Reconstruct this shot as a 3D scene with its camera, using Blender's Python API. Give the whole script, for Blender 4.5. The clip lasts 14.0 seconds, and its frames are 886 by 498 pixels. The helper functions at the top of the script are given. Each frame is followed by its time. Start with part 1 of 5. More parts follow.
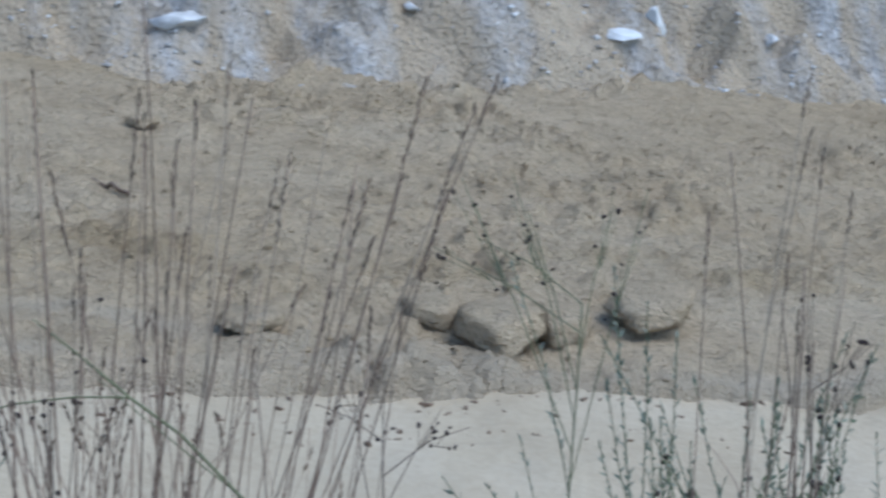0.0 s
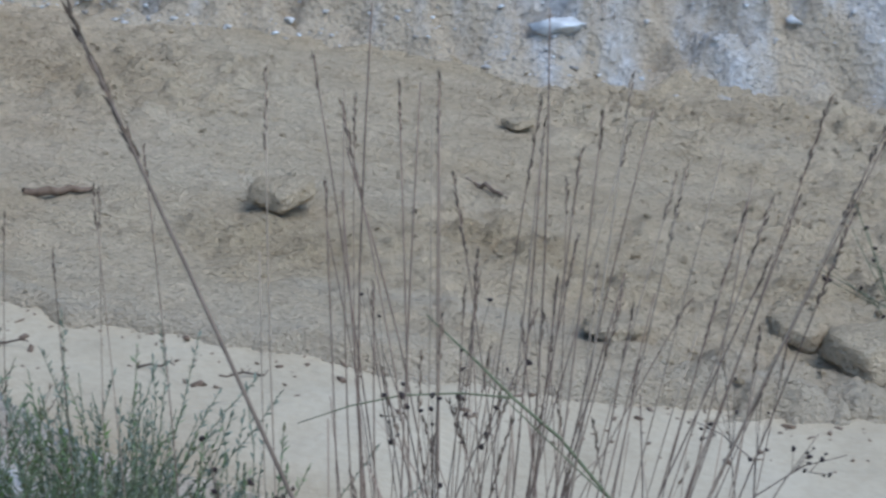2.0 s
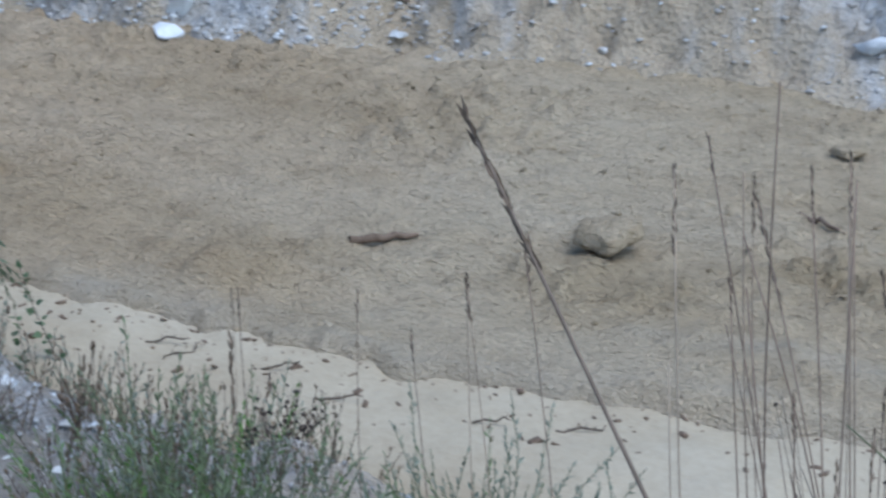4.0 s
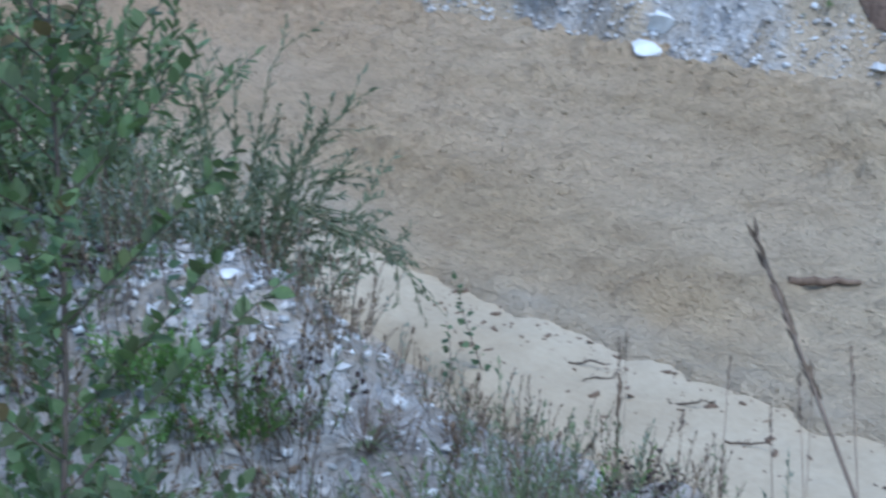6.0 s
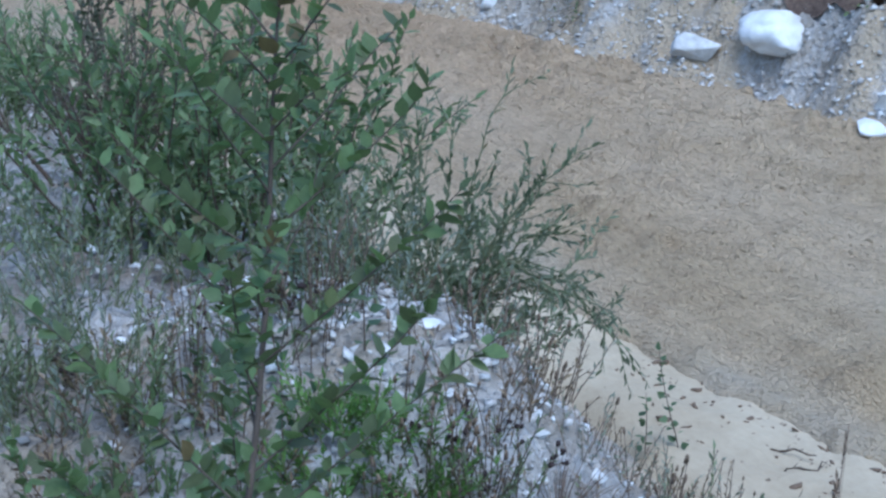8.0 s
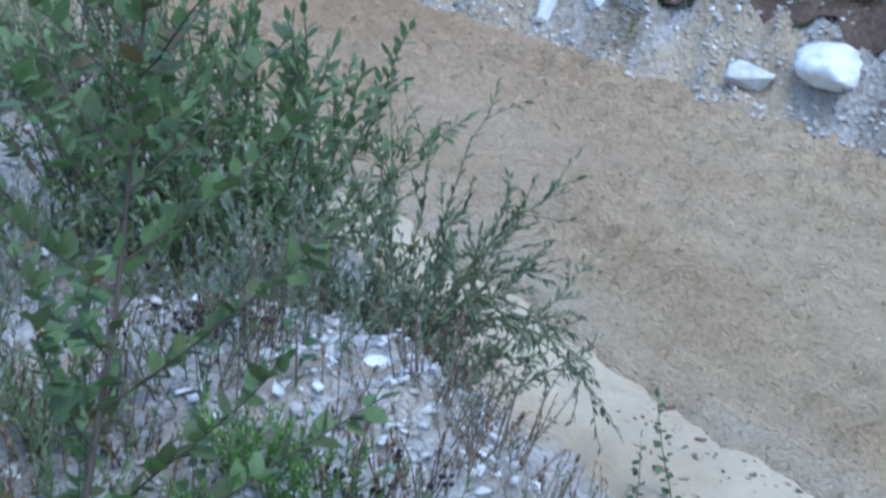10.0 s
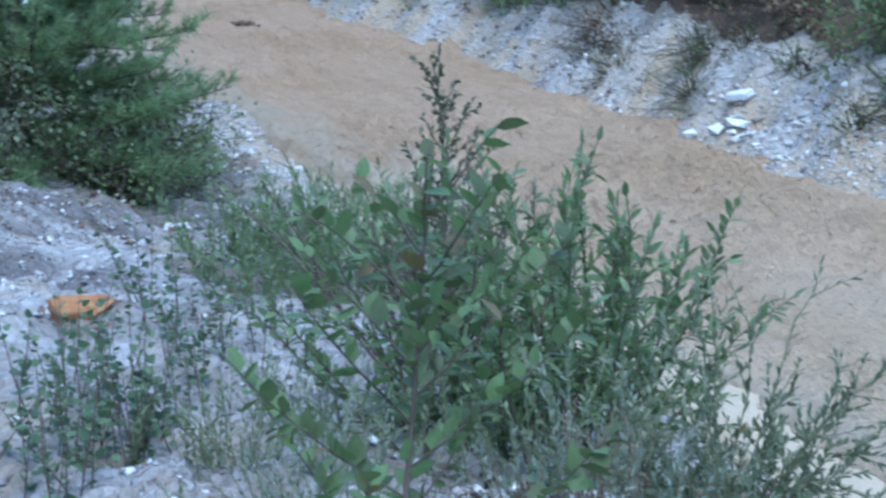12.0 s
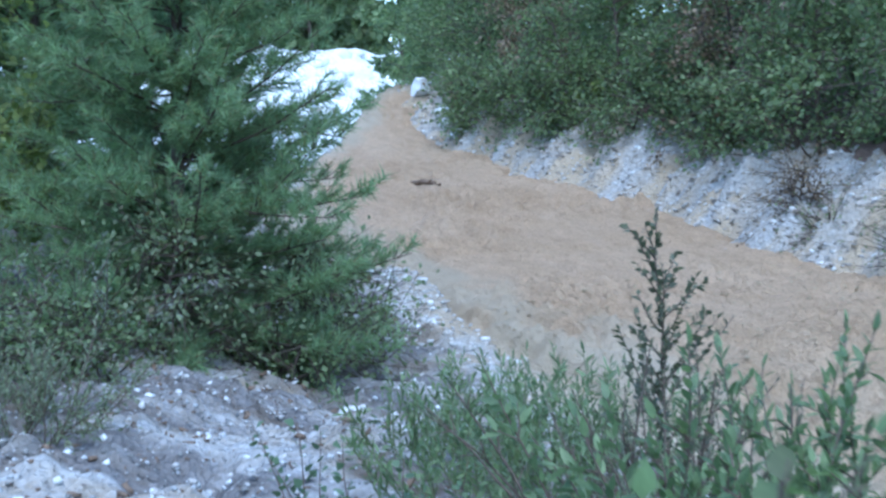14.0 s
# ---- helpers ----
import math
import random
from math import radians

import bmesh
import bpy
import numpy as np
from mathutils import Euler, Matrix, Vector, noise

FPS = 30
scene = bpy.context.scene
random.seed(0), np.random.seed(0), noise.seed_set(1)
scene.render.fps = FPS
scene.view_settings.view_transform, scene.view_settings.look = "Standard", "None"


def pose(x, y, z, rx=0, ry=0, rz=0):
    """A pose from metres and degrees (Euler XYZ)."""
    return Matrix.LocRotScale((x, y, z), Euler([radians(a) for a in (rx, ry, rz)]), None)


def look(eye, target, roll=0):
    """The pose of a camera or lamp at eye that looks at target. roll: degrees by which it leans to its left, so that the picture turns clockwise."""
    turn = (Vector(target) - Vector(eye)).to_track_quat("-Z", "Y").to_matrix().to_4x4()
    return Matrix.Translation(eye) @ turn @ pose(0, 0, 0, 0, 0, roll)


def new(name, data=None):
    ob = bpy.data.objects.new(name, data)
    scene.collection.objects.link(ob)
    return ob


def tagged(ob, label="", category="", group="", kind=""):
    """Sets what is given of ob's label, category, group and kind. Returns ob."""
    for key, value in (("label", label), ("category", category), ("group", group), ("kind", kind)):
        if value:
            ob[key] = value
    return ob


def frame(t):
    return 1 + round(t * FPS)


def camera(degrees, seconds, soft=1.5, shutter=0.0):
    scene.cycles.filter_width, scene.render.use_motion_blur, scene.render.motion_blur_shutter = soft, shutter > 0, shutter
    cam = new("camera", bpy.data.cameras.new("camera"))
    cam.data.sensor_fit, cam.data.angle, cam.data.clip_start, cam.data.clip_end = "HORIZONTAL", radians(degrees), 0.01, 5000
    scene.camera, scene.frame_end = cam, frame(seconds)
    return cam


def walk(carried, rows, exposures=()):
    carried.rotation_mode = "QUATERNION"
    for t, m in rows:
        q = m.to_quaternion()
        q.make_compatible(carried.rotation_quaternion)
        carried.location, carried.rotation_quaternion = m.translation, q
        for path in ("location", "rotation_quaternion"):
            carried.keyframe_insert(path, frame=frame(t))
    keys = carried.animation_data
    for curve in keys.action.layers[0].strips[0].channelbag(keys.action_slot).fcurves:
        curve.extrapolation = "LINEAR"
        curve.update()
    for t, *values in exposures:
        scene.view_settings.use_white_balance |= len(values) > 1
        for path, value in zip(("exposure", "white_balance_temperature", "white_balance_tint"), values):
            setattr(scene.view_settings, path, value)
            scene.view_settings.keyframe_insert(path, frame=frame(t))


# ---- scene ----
cam = camera(29.1, 14.0, soft=2.6, shutter=0.5)
PATH = [
    (0, (-0.001, -0.004, -0.003), (-0.002, 3.81, -1.209), 0.68),
    (0.5, (-0.023, -0.028, 0.005), (-0.261, 3.78, -1.196), 0.99),
    (1, (-0.04, -0.02, -0.0), (-0.511, 3.768, -1.195), 0.87),
    (1.5, (-0.047, -0.015, 0.0), (-0.719, 3.741, -1.201), 0.74),
    (2, (-0.049, -0.014, 0.003), (-0.874, 3.712, -1.196), 0.59),
    (2.5, (-0.045, -0.005, 0.003), (-1.017, 3.686, -1.192), 0.69),
    (3, (-0.077, 0.022, -0.003), (-1.22, 3.661, -1.207), 1.39),
    (3.5, (-0.206, 0.11, 0.018), (-1.505, 3.701, -1.171), -1.13),
    (3.7, (-0.259, 0.131, 0.033), (-1.619, 3.706, -1.137), -2.33),
    (5.8, (-0.038, 0.294, 0.165), (-2.437, 3.295, -0.949), -3.02),
    (6, (-0.039, 0.284, 0.165), (-2.513, 3.232, -0.927), -2.72),
    (6.5, (-0.115, 0.319, 0.14), (-2.754, 3.143, -0.891), -2.38),
    (7, (-0.122, 0.313, 0.137), (-2.885, 3.038, -0.835), -2.05),
    (7.2, (-0.134, 0.318, 0.132), (-2.925, 3.02, -0.824), -1.74),
    (9.3, (-0.343, 0.635, 0.092), (-3.124, 3.33, -0.909), 4.05),
    (9.5, (-0.329, 0.67, 0.103), (-3.143, 3.339, -0.877), 2.99),
    (10, (-0.281, 0.795, 0.104), (-3.216, 3.344, -0.842), 4.19),
    (10.5, (-0.237, 0.91, 0.125), (-3.381, 3.263, -0.632), 1.08),
    (11, (-0.249, 0.929, 0.138), (-3.532, 3.107, -0.556), -0.03),
    (11.5, (-0.253, 0.91, 0.143), (-3.642, 2.935, -0.503), -0.82),
    (12, (-0.247, 0.892, 0.146), (-3.727, 2.773, -0.449), 0.24),
    (12.5, (-0.246, 0.875, 0.158), (-3.798, 2.635, -0.381), 0.57),
    (13, (-0.231, 0.854, 0.174), (-3.863, 2.486, -0.202), -0.48),
    (13.5, (-0.566, 0.991, 0.177), (-4.236, 2.557, -0.106), -0.87),
    (14, (-1.18, 1.264, 0.161), (-4.874, 2.782, -0.076), -1.32),
]
walk(cam, [(t, look(eye, target, roll)) for t, eye, target, roll in PATH],
     exposures=[(0, 0.72, 5590, 5), (3.7, 0.75, 5560, 5), (5.8, 0.88, 5190, 5), (9.5, 1.03, 5100, 5), (11.5, 1.27, 4930, 3.5), (12.5, 1.37, 4850, 3), (14, 1.42, 4850, 2.8)])

# ---- light: open shade under a clear evening sky ----
SUN_ELEVATION, SUN_TURN = radians(60), radians(110)
world = bpy.data.worlds.new("sky")
scene.world = world
world.use_nodes = True
wt = world.node_tree
sky = wt.nodes.new("ShaderNodeTexSky")
sky.sky_type, sky.sun_disc = "NISHITA", False
sky.sun_elevation, sky.sun_rotation = SUN_ELEVATION, SUN_TURN
wt.links.new(sky.outputs[0], wt.nodes["Background"].inputs[0])
wt.nodes["Background"].inputs[1].default_value = 0.15

sun_data = bpy.data.lights.new("sun", "SUN")
sun_data.energy, sun_data.angle, sun_data.color = 1.0, radians(40), (1.0, 0.97, 0.93)
sun = new("sun", sun_data)
sun_way = Vector((math.sin(SUN_TURN) * math.cos(SUN_ELEVATION), math.cos(SUN_TURN) * math.cos(SUN_ELEVATION), math.sin(SUN_ELEVATION)))
sun.matrix_world = look(sun_way * 60, (0, 0, 0))

# ---- materials ----
def material(name, rough=0.8, spec=0.3):
    m = bpy.data.materials.new(name)
    m.use_nodes = True
    b = m.node_tree.nodes["Principled BSDF"]
    b.inputs["Roughness"].default_value = rough
    b.inputs["Specular IOR Level"].default_value = spec
    return m, m.node_tree, b


def node(tree, kind, **values):
    n = tree.nodes.new(kind)
    for key, value in values.items():
        n.inputs[key].default_value = value
    return n


def noise_at(tree, scale, detail=4.0, rough=0.6, stretch=None):
    co = tree.nodes.new("ShaderNodeTexCoord")
    n = node(tree, "ShaderNodeTexNoise", Scale=scale, Detail=detail, Roughness=rough)
    out = co.outputs["Object"]
    if stretch:
        mp = node(tree, "ShaderNodeMapping", Scale=stretch)
        tree.links.new(out, mp.inputs[0])
        out = mp.outputs[0]
    tree.links.new(out, n.inputs["Vector"])
    return n.outputs["Fac"]


def ramp(tree, value, stops):
    r = tree.nodes.new("ShaderNodeValToRGB")
    e = r.color_ramp.elements
    while len(e) < len(stops):
        e.new(0.5)
    for k, (at, c) in enumerate(stops):
        e[k].position, e[k].color = at, (*c, 1)
    tree.links.new(value, r.inputs[0])
    return r.outputs[0]


def mixed(tree, a, b, fac, kind="MIX"):
    m = tree.nodes.new("ShaderNodeMix")
    m.data_type, m.blend_type = "RGBA", kind
    for slot, v in ((6, a), (7, b), (0, fac)):
        if hasattr(v, "is_output"):
            tree.links.new(v, m.inputs[slot])
        else:
            m.inputs[slot].default_value = (*v, 1) if isinstance(v, tuple) else v
    return m.outputs[2]


def bumped(tree, bsdf, heights, strength=0.5, distance=0.01):
    last = None
    for h, k in heights:
        b = node(tree, "ShaderNodeBump", Strength=strength * k, Distance=distance)
        tree.links.new(h, b.inputs["Height"])
        if last:
            tree.links.new(last, b.inputs["Normal"])
        last = b.outputs[0]
    tree.links.new(last, bsdf.inputs["Normal"])


def chalk_material():
    """White chalk and marl rubble with earthy stains and chips."""
    m, t, b = material("chalk_rubble", 0.92, 0.15)
    big = noise_at(t, 0.9, 6, 0.65)
    fine = noise_at(t, 24.0, 5, 0.7)
    co = t.nodes.new("ShaderNodeTexCoord")
    v = node(t, "ShaderNodeTexVoronoi", Scale=26.0)
    t.links.new(co.outputs["Object"], v.inputs["Vector"])
    base = ramp(t, big, [(0.3, (0.38, 0.32, 0.25)), (0.45, (0.5, 0.455, 0.4)), (0.6, (0.6, 0.575, 0.54)), (0.78, (0.78, 0.77, 0.75))])
    chips = ramp(t, v.outputs["Color"], [(0.2, (0.4, 0.375, 0.34)), (0.55, (0.55, 0.53, 0.51)), (0.9, (0.76, 0.76, 0.76))])
    streak = noise_at(t, 2.2, 6, 0.7, (1.0, 0.35, 0.35))
    c = mixed(t, base, chips, 0.45)
    c = mixed(t, c, (0.40, 0.32, 0.225), ramp(t, streak, [(0.48, (0, 0, 0)), (0.62, (0.75, 0.75, 0.75))]))
    c = mixed(t, c, ramp(t, fine, [(0.3, (0.45, 0.43, 0.4)), (0.6, (1, 1, 1))]), 0.5, "MULTIPLY")
    c = mixed(t, c, (0.45, 0.435, 0.44), carried_by(t, "greyed"), "MULTIPLY")
    c = mixed(t, c, mixed(t, mixed(t, soil_nodes(t)[0], (0.5, 0.45, 0.39), 0.2), (0.88, 0.88, 0.89), 1.0, "MULTIPLY"), carried_by(t, "washed"))
    t.links.new(c, b.inputs["Base Color"])
    bumped(t, b, [(noise_at(t, 9.0, 5, 0.7), 0.9), (v.outputs["Distance"], 0.7), (fine, 1.0)], 0.9, 0.04)
    return m


def carried_by(t, name):
    a = t.nodes.new("ShaderNodeAttribute")
    a.attribute_name = name
    return a.outputs["Fac"]


def soil_nodes(t):
    """Tan sandy fill, lumpy, with paler dust, darker mottling and the small shade of clods painted as flecks: its
    colour and its relief.
    """
    big = noise_at(t, 0.55, 5, 0.6, (1.0, 1.8, 1.0))
    mid = noise_at(t, 5.0, 6, 0.7, (0.7, 1.4, 1.0))
    fine = noise_at(t, 46.0, 4, 0.7, (0.75, 1.2, 1.0))
    base = ramp(t, big, [(0.3, (0.575, 0.44, 0.278)), (0.5, (0.64, 0.5, 0.328)), (0.72, (0.69, 0.555, 0.38))])
    c = mixed(t, base, ramp(t, mid, [(0.3, (0.8, 0.78, 0.76)), (0.5, (0.97, 0.97, 0.97)), (0.75, (1.1, 1.09, 1.08))]), 0.8, "MULTIPLY")
    # dark flecks: the small shadows of pits and clods, put into the colour
    c = mixed(t, c, ramp(t, fine, [(0.3, (0.45, 0.43, 0.42)), (0.45, (0.92, 0.92, 0.92)), (0.7, (1.05, 1.05, 1.05))]), 0.75, "MULTIPLY")
    return c, mid, fine


def soil_material():
    m, t, b = material("sandy_fill", 0.95, 0.1)
    c, mid, fine = soil_nodes(t)
    pale = ramp(t, noise_at(t, 3.0, 4), [(0.3, (0.52, 0.425, 0.3)), (0.7, (0.62, 0.52, 0.385))])
    c = mixed(t, c, (0.985, 0.9, 0.885), carried_by(t, "ruddy"), "MULTIPLY")
    c = mixed(t, c, pale, carried_by(t, "silted"))
    c = mixed(t, c, (0.83, 0.82, 0.78), carried_by(t, "dark_band"), "MULTIPLY")
    t.links.new(c, b.inputs["Base Color"])
    bumped(t, b, [(mid, 0.7), (noise_at(t, 17.0, 4, 0.7, (0.7, 1.2, 1.0)), 1.0), (fine, 1.0)], 1.0, 0.045)
    return m


def silt_material():
    """Smooth pale silt."""
    m, t, b = material("pale_silt", 1.0, 0.0)
    big = noise_at(t, 1.3, 5, 0.6)
    fine = noise_at(t, 30.0, 5, 0.6)
    c = ramp(t, big, [(0.3, (0.395, 0.322, 0.222)), (0.5, (0.453, 0.376, 0.265)), (0.75, (0.497, 0.42, 0.309))])
    c = mixed(t, c, ramp(t, fine, [(0.3, (0.85, 0.84, 0.82)), (0.6, (1, 1, 1))]), 0.6, "MULTIPLY")
    t.links.new(c, b.inputs["Base Color"])
    bumped(t, b, [(noise_at(t, 4.0, 5), 0.6), (noise_at(t, 11.0, 4, 0.6, (0.6, 1.6, 1.0)), 0.7), (fine, 0.4)], 0.6, 0.025)
    return m


def leaf_material(name, low, high, joined=False, gloss=0.45, glow=0.35, old=None):
    """A leaf, a little different from leaf to leaf, that lets light through."""
    m, t, b = material(name, gloss, 0.35)
    if joined:
        g = t.nodes.new("ShaderNodeNewGeometry")
        rnd = g.outputs["Random Per Island"]
    else:
        g = t.nodes.new("ShaderNodeObjectInfo")
        rnd = g.outputs["Random"]
    stops = [(0.0, low), (0.8, high), (1.0, tuple(v * 1.25 for v in high))]
    c = ramp(t, rnd, stops if old is None else [(0.0, low), (0.7, high), (0.93, tuple(v * 1.2 for v in high)), (0.955, old), (1.0, old)])
    c = mixed(t, c, ramp(t, noise_at(t, 60.0, 3), [(0.35, (0.75, 0.75, 0.7)), (0.65, (1.1, 1.1, 1.0))]), 0.7, "MULTIPLY")
    t.links.new(c, b.inputs["Base Color"])
    tr = t.nodes.new("ShaderNodeBsdfTranslucent")
    t.links.new(mixed(t, c, (1.0, 1.1, 0.75), 1.0, "MULTIPLY"), tr.inputs[0])
    mx = t.nodes.new("ShaderNodeMixShader")
    mx.inputs[0].default_value = glow
    t.links.new(b.outputs[0], mx.inputs[1])
    t.links.new(tr.outputs[0], mx.inputs[2])
    t.links.new(mx.outputs[0], t.nodes["Material Output"].inputs[0])
    return m


def chip_material(name, tones):
    """Broken chips, each of a tone of its own."""
    m, t, b = material(name, 0.9, 0.15)
    g = t.nodes.new("ShaderNodeNewGeometry")
    c = ramp(t, g.outputs["Random Per Island"], tones)
    fine = noise_at(t, 60.0, 4, 0.7)
    c = mixed(t, c, ramp(t, fine, [(0.3, (0.72, 0.71, 0.69)), (0.65, (1.05, 1.05, 1.05))]), 0.8, "MULTIPLY")
    t.links.new(c, b.inputs["Base Color"])
    bumped(t, b, [(fine, 1.0)], 0.5, 0.01)
    return m


def plain_material(name, low, high, scale=20.0, rough=0.85, stretch=None, bump=0.4):
    """Two tones of one colour in grain and patches, with a little relief."""
    m, t, b = material(name, rough, 0.2)
    fine = noise_at(t, scale, 5, 0.65, stretch)
    big = noise_at(t, scale * 0.17, 3, 0.6, stretch)
    c = mixed(t, ramp(t, fine, [(0.3, low), (0.7, high)]), ramp(t, big, [(0.3, (0.75, 0.74, 0.73)), (0.7, (1.1, 1.1, 1.1))]), 0.7, "MULTIPLY")
    t.links.new(c, b.inputs["Base Color"])
    bumped(t, b, [(fine, 1.0)], bump, 0.01)
    return m


CHALK, SOIL, SILT = chalk_material(), soil_material(), silt_material()
STONE = plain_material("chalk_stone", (0.42, 0.41, 0.39), (0.68, 0.68, 0.67), 14)
STONE_WHITE = plain_material("white_chalk", (0.62, 0.62, 0.6), (0.84, 0.84, 0.83), 10)
BARK = plain_material("bark", (0.05, 0.038, 0.03), (0.14, 0.11, 0.085), 40, 0.9, (1, 1, 0.3))
TWIG = plain_material("brown_twig", (0.07, 0.05, 0.039), (0.17, 0.125, 0.092), 50, 0.7)
GREENTWIG = plain_material("green_twig", (0.1, 0.11, 0.055), (0.2, 0.205, 0.11), 50, 0.6)
DEADWOOD = plain_material("dead_wood", (0.11, 0.075, 0.05), (0.24, 0.17, 0.12), 30, 0.85)


def straw_material():
    """Dry stems, from dark brown to pale tan, each of a tone of its own."""
    m, t, b = material("dry_straw", 0.6, 0.25)
    rnd = t.nodes.new("ShaderNodeObjectInfo").outputs["Random"]
    c = ramp(t, rnd, [(0.0, (0.15, 0.1, 0.075)), (0.45, (0.26, 0.18, 0.13)), (0.8, (0.37, 0.275, 0.195)), (1.0, (0.46, 0.37, 0.27))])
    grain = noise_at(t, 24.0, 4, 0.6, (1, 1, 0.15))
    t.links.new(mixed(t, c, ramp(t, grain, [(0.3, (0.6, 0.57, 0.55)), (0.65, (1.15, 1.13, 1.1))]), 0.8, "MULTIPLY"), b.inputs["Base Color"])
    return m


STRAW = straw_material()
DEADSTRAW = plain_material("brown_straw", (0.15, 0.11, 0.08), (0.27, 0.2, 0.145), 30, 0.6, (1, 1, 0.1))
SEED = plain_material("seed_head", (0.1, 0.07, 0.05), (0.26, 0.19, 0.13), 80, 0.9)
BERRY = plain_material("dark_seed", (0.02, 0.013, 0.012), (0.06, 0.04, 0.035), 80, 0.6)
LEAF_SAPLING = leaf_material("sapling_leaf", (0.1, 0.115, 0.055), (0.14, 0.2, 0.085), old=(0.19, 0.14, 0.07))
LEAF_SAPLING_J = leaf_material("sapling_leaves", (0.1, 0.115, 0.055), (0.14, 0.2, 0.085), True)
LEAF_WILLOW = leaf_material("willow_leaf", (0.095, 0.11, 0.07), (0.175, 0.185, 0.115), old=(0.2, 0.16, 0.09))
LEAF_WILLOW_J = leaf_material("willow_leaves", (0.11, 0.13, 0.085), (0.205, 0.225, 0.145), True, 0.45, 0.42)
LEAF_BUSH_J = leaf_material("bush_leaves", (0.11, 0.155, 0.08), (0.205, 0.262, 0.13), True, 0.45, 0.42)
LEAF_ASPEN = leaf_material("aspen_leaf", (0.075, 0.115, 0.065), (0.14, 0.195, 0.11))
LEAF_BIRCH_J = leaf_material("birch_leaves", (0.075, 0.085, 0.055), (0.15, 0.155, 0.1), True)
LEAF_HERB_J = leaf_material("herb_leaves", (0.125, 0.15, 0.09), (0.23, 0.255, 0.155), True)
LEAF_GREY_J = leaf_material("grey_herb_leaves", (0.15, 0.17, 0.135), (0.27, 0.29, 0.24), True)
LEAF_DRY_J = leaf_material("dry_leaves", (0.13, 0.085, 0.06), (0.3, 0.22, 0.15), True)
LEAF_TREE_J = leaf_material("tree_leaves", (0.12, 0.17, 0.085), (0.225, 0.275, 0.14), True, 0.55, 0.5)
LEAF_OLIVE_J = leaf_material("olive_leaves", (0.17, 0.2, 0.12), (0.28, 0.325, 0.19), True, 0.5, 0.5, old=(0.2, 0.16, 0.1))
LEAF_YELLOW_J = leaf_material("yellowing_leaves", (0.13, 0.17, 0.06), (0.25, 0.285, 0.1), True, 0.55, 0.5)
NEEDLE_J = leaf_material("pine_needles", (0.165, 0.23, 0.135), (0.3, 0.395, 0.225), True, 0.55, 0.55, (0.27, 0.23, 0.13))
MOSS_J = leaf_material("moss_fronds", (0.09, 0.17, 0.04), (0.16, 0.27, 0.07), True)
CHIP = chip_material("chalk_chips", [(0.0, (0.36, 0.32, 0.27)), (0.3, (0.5, 0.465, 0.43)), (0.75, (0.6, 0.585, 0.56)), (1.0, (0.84, 0.84, 0.83))])
CHIP_GREY = chip_material("grey_chips", [(0.0, (0.2, 0.19, 0.17)), (0.4, (0.32, 0.31, 0.3)), (0.85, (0.45, 0.45, 0.44)), (1.0, (0.75, 0.75, 0.75))])
CHIP_CLOD = chip_material("bank_clods", [(0.0, (0.17, 0.145, 0.12)), (0.5, (0.3, 0.265, 0.23)), (1.0, (0.42, 0.385, 0.34))])
LITTER = plain_material("leaf_litter", (0.075, 0.05, 0.04), (0.19, 0.135, 0.1), 30, 0.95, None, 1.0)
RUST = plain_material("orange_clay", (0.3, 0.13, 0.05), (0.44, 0.24, 0.11), 18)

# ---- tools ----
def crossed(a, b):
    """The cross product of rows."""
    a, b = np.broadcast_arrays(a, b)
    return np.stack([a[..., 1] * b[..., 2] - a[..., 2] * b[..., 1], a[..., 2] * b[..., 0] - a[..., 0] * b[..., 2], a[..., 0] * b[..., 1] - a[..., 1] * b[..., 0]], -1)


def lattice(seed):
    return np.random.RandomState(seed).rand(256, 256)


LATTICES = {}


def vnoise(x, y, seed):
    if seed not in LATTICES:
        LATTICES[seed] = lattice(seed)
    g = LATTICES[seed]
    ix, iy = np.floor(x).astype(int), np.floor(y).astype(int)
    u, v = x - ix, y - iy
    u, v = u * u * (3 - 2 * u), v * v * (3 - 2 * v)
    a, b = g[ix % 256, iy % 256], g[(ix + 1) % 256, iy % 256]
    c, d = g[ix % 256, (iy + 1) % 256], g[(ix + 1) % 256, (iy + 1) % 256]
    return (a * (1 - u) + b * u) * (1 - v) + (c * (1 - u) + d * u) * v - 0.5


def fbm(x, y, size, octaves=4, seed=1, gain=0.5):
    """Uneven heights in -1 to 1 about, with lumps of that size in metres."""
    total, amp = 0.0, 1.0
    for k in range(octaves):
        total = total + amp * vnoise(x / size * 2**k + 17.3 * k, y / size * 2**k + 5.1 * k, seed + k)
        amp *= gain
    return total * 1.4


def step(a, b, v):
    s = np.clip((v - a) / (b - a), 0, 1)
    return s * s * (3 - 2 * s)


def mesh_of(name, verts, faces, mat, smooth=False):
    me = bpy.data.meshes.new(name)
    verts, faces = np.asarray(verts, np.float32), np.asarray(faces, np.int32)
    me.vertices.add(len(verts))
    me.vertices.foreach_set("co", verts.ravel())
    k = faces.shape[1]
    me.loops.add(faces.size)
    me.loops.foreach_set("vertex_index", faces.ravel())
    me.polygons.add(len(faces))
    me.polygons.foreach_set("loop_start", np.arange(0, faces.size, k, dtype=np.int32))
    me.polygons.foreach_set("loop_total", np.full(len(faces), k, np.int32))
    if smooth:
        me.polygons.foreach_set("use_smooth", np.ones(len(faces), bool))
    me.update(calc_edges=True)
    me.validate()
    me.materials.append(mat)
    return me


